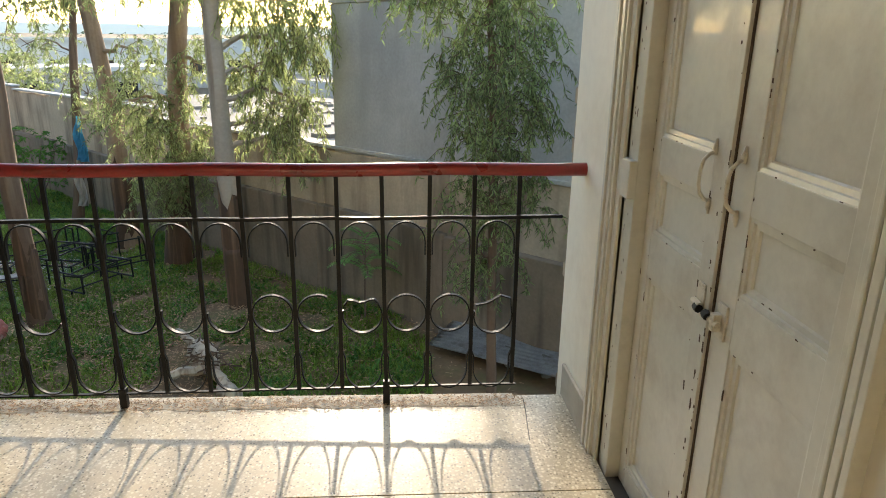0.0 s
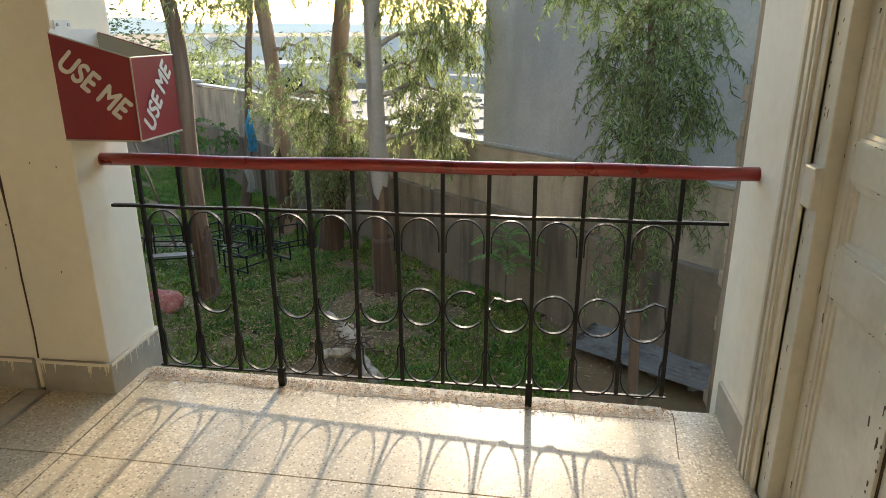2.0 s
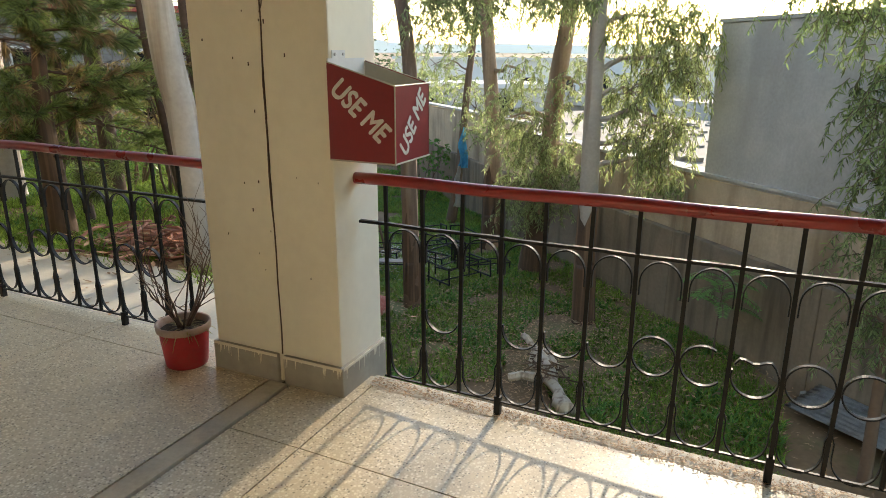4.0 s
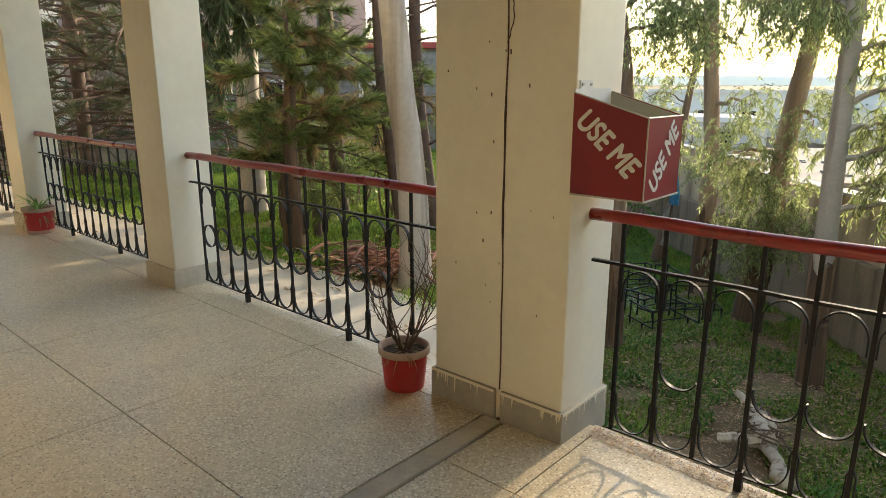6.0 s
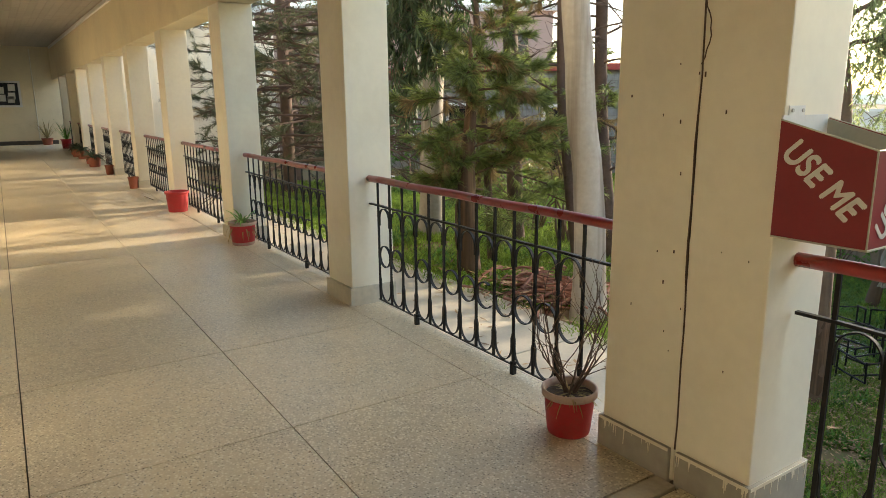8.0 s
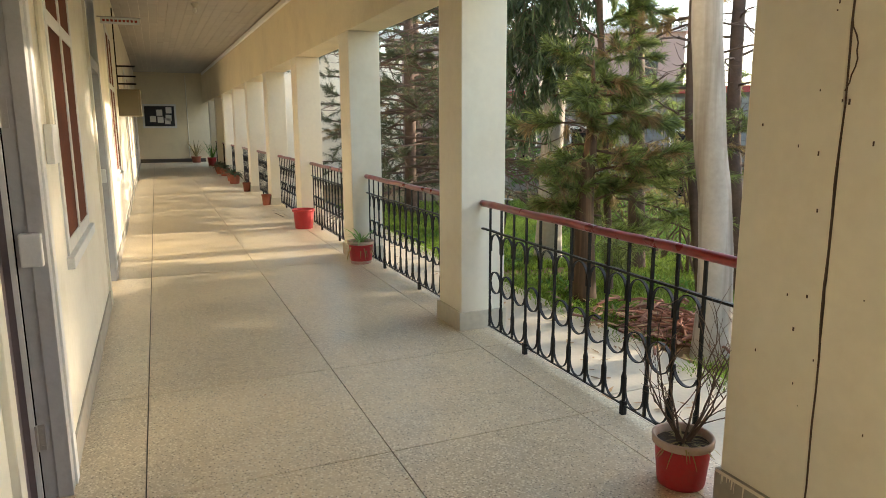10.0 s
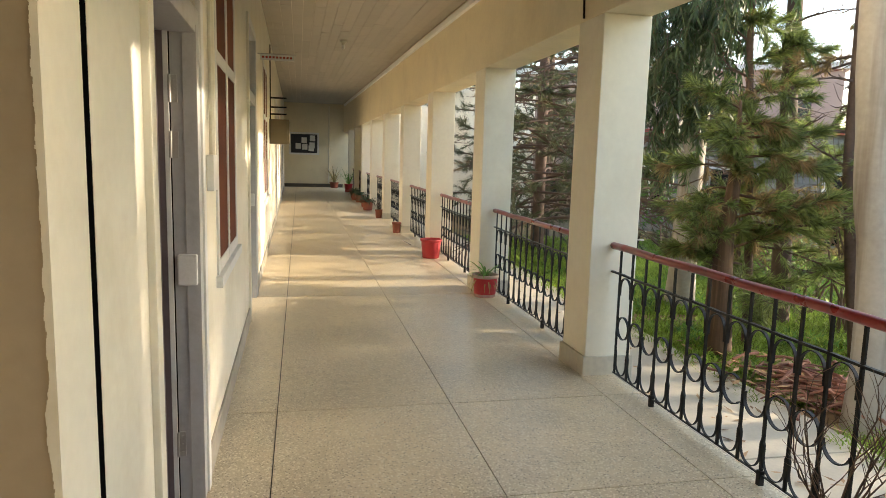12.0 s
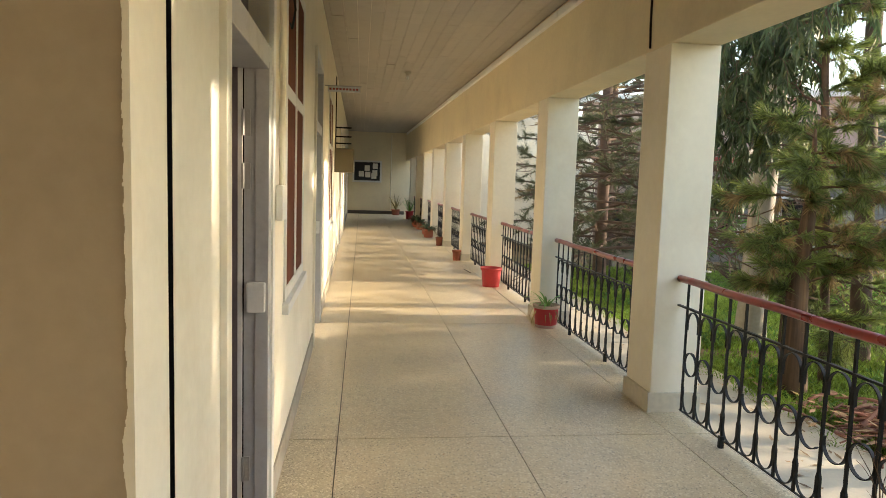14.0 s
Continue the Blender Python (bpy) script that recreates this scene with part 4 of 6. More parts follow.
leaf_blades("plant", (0, 0, 0.3), 24, 0.8, 0.012, M_WEED, p, 31, 0.4, 2.4)
p = pot(-31.1, -0.62, 0.2, 0.26, "red pot with a climbing leafy plant by the end wall", M_CLAY, M_CLAY)
leaf_blades("plant", (0, 0, 0.24), 26, 0.95, 0.014, M_DRYLEAF, p, 33, 0.5, 2.2)

# ---------------------------------------------------------------- fittings along the walk
nb = thing("notice_board", "framed dark notice board with white papers", "notice board")
part("felt", boxed(END_X, END_X + 0.02, -2.60, -1.36, 1.55, 2.45), M_BOARD, nb)
for y0, y1, z0, z1 in ((-2.66, -1.30, 2.43, 2.51), (-2.66, -1.30, 1.49, 1.57), (-2.66, -2.58, 1.57, 2.43), (-1.38, -1.30, 1.57, 2.43)):
    part("frame", boxed(END_X, END_X + 0.035, y0, y1, z0, z1, bevel=0.005), M_WHITEPAINT, nb)
for y, z in ((-2.25, 1.75), (-1.95, 1.72), (-1.98, 2.02), (-1.62, 1.80), (-1.6, 2.12), (-1.66, 1.66)):
    part("paper", boxed(END_X + 0.021, END_X + 0.023, y - 0.12, y + 0.12, z, z + 0.26), M_PAPER, nb)

sg = thing("door_sign", "small white sign board on a bracket, with unreadable writing", "sign")
part("board", boxed(-7.72, -7.70, -2.64, -2.26, 2.60, 2.665, bevel=0.002), M_WHITEPAINT, sg)
part("bracket", boxed(-7.715, -7.705, -2.68, -2.24, 2.666, 2.676), M_STEEL, sg)
for k in range(9):
    part("writing_bar", boxed(-7.699, -7.697, -2.62 + k * 0.039, -2.595 + k * 0.039, 2.622, 2.645), M_REDTRIM, sg)

mb = thing("electric_panel", "olive metal electric panel box on the classroom wall", "panel box")
part("case", boxed(-12.2, -11.6, -2.72, -2.37, 1.70, 2.12, bevel=0.01), M_METALBOX, mb)
part("cover", boxed(-11.6, -11.585, -2.69, -2.40, 1.73, 2.09, bevel=0.004), M_METALBOX, mb)
for z in (2.22, 2.34, 2.5):
    tb = bmesh.new()
    tube(tb, [(-11.9, -2.72, z), (-11.9, -2.42, z)], 0.015, 6)
    part("bracket_arm", tb, M_IRON, mb)
part("conduit", boxed(-11.92, -11.88, -2.73, -2.69, 2.12, 3.4), M_IRON, mb)

lp = thing("ceiling_lamp_holder", "small bulb holder on the ceiling boards", "lamp")
b = bmesh.new()
lathe(b, [(0.0, 3.43), (0.03, 3.432), (0.035, 3.46), (0.06, 3.47), (0.06, 3.498)], 16, (-11.6, -1.45))
part("holder", b, M_BINPALE, lp, smooth=True)
b = bmesh.new()
lathe(b, [(0.0, 3.35), (0.025, 3.37), (0.03, 3.40), (0.018, 3.43)], 12, (-11.6, -1.45))
part("bulb", b, M_WHITEPAINT, lp, smooth=True)

cb = thing("wall_conduit", "cream painted conduit and switch boxes by the classroom door", "conduit", at=WALL_TURN)
part("pipe", tube(bmesh.new(), [(-2.24, 0.022, 1.53), (-2.24, 0.022, 3.45)], 0.016, 8), M_WALL, cb)
part("switch_box", boxed(-2.32, -2.15, 0.002, 0.035, 1.36, 1.53, bevel=0.004), M_WHITEPAINT, cb)
part("pipe", tube(bmesh.new(), [(-2.6, 0.012, 2.85), (-2.58, 0.03, 2.6), (-2.56, 0.05, 2.45), (-2.6, 0.03, 2.36), (-2.66, 0.014, 2.4)], 0.006, 6), M_IRON, cb, "loose black cable")
hc = thing("beam_cable", "thin black cable hanging down the beam", "cable")
part("cable", tube(bmesh.new(), [(-4.27, -0.178, 3.0), (-4.265, -0.180, 2.75), (-4.25, -0.180, 2.575)], 0.009, 6), M_IRON, hc)

# ---------------------------------------------------------------- trees
def smooth_path(pts, n):
    """Catmull-Rom through pts, n points."""
    P = [Vector(p) for p in pts]
    P = [P[0] * 2 - P[1]] + P + [P[-1] * 2 - P[-2]]
    out = []
    segs = len(P) - 3
    for k in range(n):
        s = k / (n - 1) * segs
        i = min(int(s), segs - 1)
        t = s - i
        a, b, c, d = P[i:i + 4]
        out.append(0.5 * ((2 * b) + (c - a) * t + (2 * a - 5 * b + 4 * c - d) * t * t + (3 * b - a - 3 * c + d) * t ** 3))
    return out

def trunk_mesh(bm, pts, r0, r1, sides=12, flare=1.35, seed=0, rings=22):
    path_pts = smooth_path(pts, rings)
    side_n = sides
    prev = None
    for i, p in enumerate(path_pts):
        t = i / (rings - 1)
        r = (r0 + (r1 - r0) * t) * (1 + (flare - 1) * math.exp(-t * 14))
        ring = []
        for k in range(side_n):
            a = 2 * math.pi * k / side_n
            w = 1 + 0.09 * noise.noise((math.cos(a) * 1.6 + seed, math.sin(a) * 1.6, p.z * 0.9)) + 0.05 * noise.noise((math.cos(a) * 4 + seed, math.sin(a) * 4, p.z * 3))
            ring.append(bm.verts.new(p + Vector((math.cos(a) * r * w, math.sin(a) * r * w, 0))))
        if prev:
            for k in range(side_n):
                bm.faces.new((prev[k], prev[(k + 1) % side_n], ring[(k + 1) % side_n], ring[k]))
        prev = ring
    return path_pts

def leaf_quad(v, f, p, d, s, L, w):
    n = len(v)
    v += [p, p + d * (L * 0.45) + s * w, p + d * L, p + d * (L * 0.4) - s * w]
    f.append((n, n + 1, n + 2, n + 3))

def sprays(blobs, leaf_len, leaf_w, per, seed, droop=1.0, twig_r=0.004, spray_len=0.7):
    """Hanging leafy sprays inside ellipsoids (centre, radii, count). Gives leaf verts, leaf faces and twig paths."""
    q = random.Random(seed)
    v, f, tw = [], [], []
    for c, rad, count in blobs:
        c = Vector(c)
        for k in range(count):
            while True:
                o = Vector((q.uniform(-1, 1), q.uniform(-1, 1), q.uniform(-1, 1)))
                if o.length < 1:
                    break
            p = c + Vector((o.x * rad[0], o.y * rad[1], o.z * rad[2]))
            a = q.uniform(0, 6.28)
            d = Vector((math.cos(a), math.sin(a), q.uniform(0, 0.5))).normalized()
            L = spray_len * q.uniform(0.5, 1.2)
            pts = [p]
            for s in range(6):
                d = (d + Vector((q.uniform(-0.15, 0.15), q.uniform(-0.15, 0.15), -0.42 * droop))).normalized()
                p = p + d * L / 6
                pts.append(p)
            tw.append(pts)
            for j in range(per):
                t = (j + q.random()) / per * 5.99
                i = int(t)
                lp = pts[i].lerp(pts[i + 1], t - i)
                aa = q.uniform(0, 6.28)
                ld = Vector((math.cos(aa) * 0.6, math.sin(aa) * 0.6, q.uniform(-2.0, -0.1) * droop)).normalized()
                ls = ld.cross(Vector((q.uniform(-1, 1), q.uniform(-1, 1), q.uniform(-0.3, 0.3)))).normalized()
                leaf_quad(v, f, lp, ld, ls, leaf_len * q.uniform(0.6, 1.25), leaf_w * q.uniform(0.7, 1.2))
    return v, f, tw

def limb(bm, a, b, r0, r1, seed, sag=0.15):
    q = random.Random(seed)
    a, b = Vector(a), Vector(b)
    pts = [a]
    L = (b - a).length
    for k in range(1, 6):
        t = k / 6
        pts.append(a.lerp(b, t) + Vector((q.uniform(-1, 1), q.uniform(-1, 1), q.uniform(-1, 1))) * L * 0.05 + Vector((0, 0, math.sin(t * math.pi) * L * sag)))
    pts.append(b)
    tube(bm, pts, [r0 + (r1 - r0) * k / 6 for k in range(7)], 6)

def leafy_tree(name, label, pts, r0, r1, bark, leaf, blobs, leaf_len=0.12, leaf_w=0.0115, per=30, seed=1, droop=0.9, spray_len=0.6, limbs=True, group="", sleeve=None):
    t = thing(name, label, "tree", group)
    b = bmesh.new()
    pp = trunk_mesh(b, pts, r0, r1, seed=seed)
    part("trunk", b, bark, t, smooth=True)
    if sleeve:
        low = [p for p in smooth_path(pts, 60) if p.z < sleeve]
        b = bmesh.new()
        trunk_mesh(b, low[::4], r0 * 1.24, (r0 + (r1 - r0) * len(low) / 60) * 1.12, flare=1.2, seed=seed)
        for vv in b.verts:      # ragged upper hem
            if vv.co.z > sleeve - 0.7:
                vv.co.z += 0.9 * noise.noise((vv.co.x * 14, vv.co.y * 14, vv.co.z * 3 + seed))
        part("rough_bark", b, M_ROUGHBARK, t, "dark rough bark left round the foot", smooth=True)
    q = random.Random(seed + 100)
    for i, (c, rad, count) in enumerate(blobs):
        if not limbs:
            break
        near = min((p for p in pp if p.z < c[2] + 0.3), key=lambda p: (p - Vector(c)).length, default=pp[-1])
        lb = bmesh.new()
        limb(lb, near, c, max(0.02, r1 * 0.5), 0.008, seed * 10 + i)
        for k in range(4):
            e = Vector(c) + Vector((q.uniform(-1, 1) * rad[0], q.uniform(-1, 1) * rad[1], q.uniform(-0.5, 0.9) * rad[2])) * 0.8
            limb(lb, near.lerp(Vector(c), q.uniform(0.5, 1)), e, 0.012, 0.004, seed * 77 + i * 7 + k, 0.05)
        part("limb", lb, bark, t)
    v, f, tw = sprays(blobs, leaf_len, leaf_w, per, seed, droop, spray_len=spray_len)
    soup("crown", v, f, leaf, t, "hanging sprays of narrow leaves")
    tb = bmesh.new()
    for pts2 in tw:
        tube(tb, pts2[::2], [0.005, 0.004, 0.003, 0.002], 3, cap=False)
    tagged(part("twig_mass", tb, M_TWIG, t), kind="stuff")
    return t

GARDEN = Matrix.Translation((1.0, -2.47, 1.47)) @ Matrix.Rotation(radians(0.75), 4, "Z") @ Matrix.Rotation(radians(-1.0), 4, "X") @ Matrix.Translation((-1.0, 2.47, -1.43))
TERRACE = Matrix.Identity(4)
FRAME = GARDEN       # the low garden and what lies beyond it
EUC = "tall eucalyptus with a smooth peeling trunk and drooping leaves"
# Dense leaf clumps high up, out of view, are added to block the sun
leafy_tree("eucalyptus_tree", "leaning eucalyptus with brown peeling trunk and a forked top", [(-4.1, 7.58, -2.95), (-4.17, 7.58, -1.44), (-4.2, 7.58, -0.26), (-4.17, 7.58, 0.76), (-4.2, 7.58, 1.49), (-4.34, 7.6, 2.3), (-4.6, 7.6, 3.6), (-5.0, 7.6, 6.0)],
           0.145, 0.09, M_BROWNBARK, M_EUCLEAF, [((-3.5, 7.8, 2.3), (0.7, 0.7, 0.6), 80), ((-4.9, 8.2, 2.9), (1.0, 0.8, 0.9), 60), ((-3.6, 8.0, 2.9), (0.7, 0.8, 0.5), 120), ((-4.6, 7.9, 4.2), (0.9, 1.0, 0.8), 280)], seed=11, group="garden eucalyptus trees", sleeve=-1.2)
leafy_tree("eucalyptus_tree", "slim young eucalyptus with bright yellow-green leaves", [(-6.18, 14.0, -3.0), (-5.94, 14.0, -1.3), (-5.73, 14.0, 1.04), (-5.57, 14.0, 2.32), (-5.4, 14, 4.5)],
           0.13, 0.05, M_BROWNBARK, M_EUCLEAF, [((-5.4, 13.8, 0.2), (0.5, 0.5, 0.9), 41), ((-6.8, 14.0, 1.3), (1.3, 0.8, 0.6), 64), ((-5.3, 14.0, 3.2), (1.2, 1, 1.1), 64)], seed=12, group="garden eucalyptus trees")
leafy_tree("eucalyptus_tree", "tall leaning eucalyptus with a smooth pale peeling trunk", [(-4.34, 12.2, -3.0), (-4.37, 12.2, -0.99), (-4.37, 12.2, 0.01), (-4.47, 12.2, 0.97), (-4.62, 12.2, 2.4), (-4.8, 12.2, 4.5), (-4.9, 12.2, 7)],
           0.20, 0.13, M_TANBARK, M_EUCLEAF, [((-3.6, 12.0, 1.2), (0.5, 0.5, 0.5), 38), ((-5.0, 12.0, 2.7), (0.9, 0.8, 0.6), 40), ((-3.6, 12.2, 4.0), (1.0, 1.2, 0.8), 200), ((-3.9, 12.2, 5.4), (1.3, 1.2, 0.9), 200)], seed=13, group="garden eucalyptus trees", sleeve=-1.3)
leafy_tree("eucalyptus_tree", "brown-trunked eucalyptus wrapped in leafy side shoots", [(-2.92, 10.6, -3.0), (-2.75, 10.6, -1.5), (-2.63, 10.6, -0.48), (-2.55, 10.6, 0.92), (-2.4, 10.6, 2.14), (-2.2, 10.6, 4.0), (-2.0, 10.6, 6.5)],
           0.22, 0.13, M_TANBARK, M_EUCLEAF, [((-2.6, 10.2, -0.3), (0.85, 0.5, 1.0), 210), ((-2.9, 10.2, -1.2), (0.75, 0.5, 0.5), 80), ((-3.4, 10.4, 0.4), (0.6, 0.5, 0.8), 80), ((-2.0, 10.3, 1.0), (0.6, 0.5, 0.6), 60), ((-2.3, 10.4, 2.4), (1.1, 0.9, 0.6), 80), ((-2.7, 10.6, 3.5), (1.3, 1.0, 0.6), 260), ((-2.9, 10.6, 4.9), (1.2, 1.2, 0.8), 380)], leaf_w=0.010, spray_len=0.5, seed=14, group="garden eucalyptus trees", sleeve=-1.1)
leafy_tree("eucalyptus_tree", "pale grey eucalyptus with a curtain of hanging leaves", [(-1.27, 8.35, -3.0), (-1.31, 8.35, -1.79), (-1.33, 8.35, -0.62), (-1.36, 8.35, 0.75), (-1.37, 8.35, 2.02), (-1.4, 8.35, 4), (-1.5, 8.35, 7)],
           0.165, 0.11, M_GREYBARK, M_EUCLEAF, [((-0.45, 8.5, 2.0), (0.8, 0.6, 0.5), 150), ((-0.2, 8.6, 1.4), (0.6, 0.5, 0.4), 80), ((-0.75, 8.5, 1.0), (0.4, 0.4, 0.5), 65), ((-0.15, 8.55, 0.5), (0.4, 0.35, 0.4), 55), ((-0.6, 8.45, 0.15), (0.45, 0.35, 0.4), 55), ((-0.2, 8.5, -0.15), (0.3, 0.25, 0.35), 30), ((0.5, 8.7, 3.4), (1.3, 0.8, 0.4), 150), ((-1.0, 8.35, 2.8), (0.9, 0.8, 0.5), 50), ((-2.0, 8.4, 2.75), (0.75, 0.9, 0.45), 150), ((-1.75, 8.4, 4.1), (0.85, 1.0, 0.8), 380)], leaf_len=0.135, leaf_w=0.0115, per=24, spray_len=0.6, droop=1.15, seed=15, group="garden eucalyptus trees", sleeve=-1.0)
leafy_tree("willowy_tree", "slender tree with fine drooping grey-green foliage", [(2.44, 4.93, -3.0), (2.39, 4.93, -1.7), (2.37, 4.93, -0.58), (2.33, 4.93, 0.81), (2.26, 4.93, 1.84), (2.2, 4.95, 3.2)],
           0.062, 0.03, M_BROWNBARK, M_WILLOW, [((2.15, 4.9, 3.1), (1.1, 0.7, 0.6), 170), ((2.1, 4.9, 2.25), (1.0, 0.6, 0.55), 190), ((2.35, 4.9, 1.35), (0.70, 0.55, 0.6), 170), ((2.4, 4.9, 0.55), (0.62, 0.5, 0.55), 130), ((2.45, 4.95, -0.25), (0.55, 0.4, 0.5), 85), ((2.3, 4.9, -0.95), (0.38, 0.3, 0.35), 36)],
           0.09, 0.0085, 40, 16, 0.9, 0.55)


def pine(label, pts, r0, r1, seed, branches, reach, z_lo, z_hi, tufts=7, needle=0.17, bark=M_PINEBARK, bare=0.0, droop=0.25, mat=M_NEEDLE, group="terrace pines", thick=0.022, dry=0.1):
    """A pine with whorled drooping branches that carry brushes of long needles; a few brushes are dry."""
    q = random.Random(seed)
    t = thing("pine_tree", label, "tree", group)
    b = bmesh.new()
    pp = trunk_mesh(b, pts, r0, r1, seed=seed, flare=1.25)
    part("trunk", b, bark, t, smooth=True)
    live, dead = ([], []), ([], [])
    def tuft(p, d, store):
        v, f = store
        lean = 0.55 if store is live else 1.1
        for k in range(12):
            a = Vector((q.gauss(0, 0.4), q.gauss(0, 0.4), q.gauss(0, 0.4)))
            nd = (d + a + Vector((0, 0, -0.18 * lean))).normalized()
            s = nd.cross(Vector((q.uniform(-1, 1), q.uniform(-1, 1), q.uniform(-1, 1)))).normalized() * 0.0027
            L = 0.85 * needle * q.uniform(0.6, 1.15)
            mid, tip = p + nd * L * 0.55, p + nd * L + Vector((0, 0, -L * 0.16 * lean))
            n = len(v)
            v.extend((p + s, p - s, mid - s, mid + s, tip))
            f.extend(((n, n + 1, n + 2, n + 3), (n + 3, n + 2, n + 4)))
    for k in range(branches):
        wood = bmesh.new()
        z = z_lo + (z_hi - z_lo) * (k + q.random()) / branches
        base = min(pp, key=lambda p: abs(p.z - z))
        base = Vector((base.x, base.y, z))
        a = k * 2.4 + q.uniform(-0.4, 0.4)
        d = Vector((math.cos(a), math.sin(a), q.uniform(-0.05, 0.5)))
        L = reach * q.uniform(0.5, 1.15) * (1 - 0.45 * (z - z_lo) / max(0.1, z_hi - z_lo))
        if d.y < -0.3:
            L *= 0.7
        p = base
        line = [p]
        leafless = q.random() < bare
        for s in range(8):
            d = (d + Vector((q.uniform(-0.18, 0.18), q.uniform(-0.18, 0.18), q.uniform(-0.14, 0.12) - droop * 0.12))).normalized()
            p = p + d * L / 8
            line.append(p)
            if s > 0:
                for _ in range(q.choice((1, 2, 3))):
                    sd = (d * 0.9 + Vector((q.uniform(-1, 1), q.uniform(-1, 1), q.uniform(-0.5, 0.5)))).normalized()
                    sl = L * q.uniform(0.10, 0.30)
                    m1, e = p + sd * sl * 0.55 + Vector((0, 0, -0.03 * sl)), p + (sd + Vector((0, 0, q.uniform(-0.1, 0.25)))) * sl
                    tube(wood, [p, m1, e], [thick * 0.34, thick * 0.25, thick * 0.14], 4, cap=False)
                    if not leafless and q.random() > 0.25 * bare:
                        store = dead if q.random() < dry else live
                        for j in range(2 * tufts):
                            tuft(p.lerp(e, 0.15 + 0.95 * (j + q.random()) / (2 * tufts)), (sd + Vector((0, 0, 0.15))).normalized(), store)
        tube(wood, line, [thick * (1 - 0.105 * i) + 0.002 for i in range(9)], 5)
        part("branch", wood, bark, t)
        if not leafless:
            tuft(p, d, live)
    tagged(soup("foliage", *live, mat, t, "long green needle brushes"), kind="stuff")
    if dead[0]:
        tagged(soup("dry_foliage", *dead, M_DRYNEEDLE, t, "dry straw-coloured needle brushes"), kind="stuff")
    return t

FRAME = TERRACE
pine("thick-trunked pine with shaggy bark and low needle sprays", [(-5.62, 2.12, -0.6), (-5.64, 2.1, 0.69), (-5.6, 2.12, 1.3), (-5.62, 2.14, 1.8), (-5.66, 2.16, 2.2)], 0.125, 0.012, 41, 24, 1.25, 0.40, 2.15, 4, 0.20, M_ROUGHBARK, bare=0.15, thick=0.014, dry=0.2)
pine("slim young pine full of needles", [(-5.93, 2.7, -0.7), (-5.97, 2.64, 0.64), (-6.03, 2.57, 1.9), (-6.08, 2.5, 3.1), (-6.1, 2.5, 5)], 0.05, 0.03, 42, 24, 1.35, 0.1, 3.8, 4, 0.20, bare=0.2, thick=0.014)
pine("dark straight pine with bare lower branches", [(-6.86, 3.85, -0.8), (-6.89, 3.81, 0.51), (-6.93, 3.76, 1.97), (-6.96, 3.72, 3.37), (-7, 3.7, 7)], 0.12, 0.08, 43, 34, 1.7, 0.3, 5.0, 4, 0.20, bare=0.45, thick=0.018)
pine("dark pine trunk with thin bare twigs beside a eucalyptus", [(-5.2, 4.1, -0.8), (-5.4, 3.95, 1.32), (-5.43, 3.92, 2.52), (-5.43, 3.92, 3.1), (-5.4, 3.9, 6)], 0.085, 0.06, 44, 26, 1.5, 0.6, 4.5, 3, 0.16, bare=0.8, thick=0.016)
pine("thin dark pine behind the pale trunk", [(-5.2, 3.5, -0.8), (-5.33, 3.31, 1.01), (-5.38, 3.25, 1.9), (-5.4, 3.2, 5)], 0.07, 0.05, 45, 24, 1.4, 0.8, 4.5, 3, 0.16, bare=0.75, thick=0.016, dry=0.5)
pine("spreading pine with long low branches, half bare", [(-11.2, 3.1, -0.7), (-11.2, 3.1, 2), (-11.3, 3.1, 7)], 0.15, 0.09, 46, 66, 3.8, 0.3, 5.0, 4, 0.21, bare=0.33, droop=0.5, mat=M_DARKNEEDLE, thick=0.034, dry=0.03)
pine("spreading pine with dense dark needles", [(-14.2, 3.2, -0.8), (-14.2, 3.2, 2), (-14.3, 3.2, 7)], 0.15, 0.1, 47, 50, 3.4, 0.2, 5.5, 4, 0.21, bare=0.3, droop=0.5, mat=M_DARKNEEDLE, thick=0.032, dry=0.03)
pine("old pine with long bare lower branches", [(-16.5, 4.2, -0.9), (-16.5, 4.2, 2), (-16.6, 4.2, 8)], 0.18, 0.1, 48, 40, 3.2, 0.2, 6.0, 4, 0.22, bare=0.4, droop=0.4, mat=M_DARKNEEDLE, thick=0.034)
pine("tall pine with dark needle tufts", [(-21.5, 3.8, -1.0), (-21.5, 3.8, 3), (-21.6, 3.8, 8)], 0.18, 0.1, 49, 30, 3.2, 0.0, 6.0, 4, 0.24, bare=0.25, mat=M_DARKNEEDLE, thick=0.03)

leafy_tree("eucalyptus_tree", "tall white-barked eucalyptus with bark peeling at the foot", [(-3.66, 2.06, -0.55), (-3.66, 2.05, 0.21), (-3.70, 2.02, 0.93), (-3.74, 1.98, 1.3), (-3.77, 1.95, 1.8), (-3.83, 1.92, 2.64), (-3.9, 1.9, 5), (-4.0, 1.9, 8)],
           0.14, 0.115, M_EUCBARK, M_EUCLEAF, [((-4.0, 2.2, 6.8), (1.4, 1.2, 1.0), 24)], seed=17, limbs=False, group="terrace eucalyptus trees")
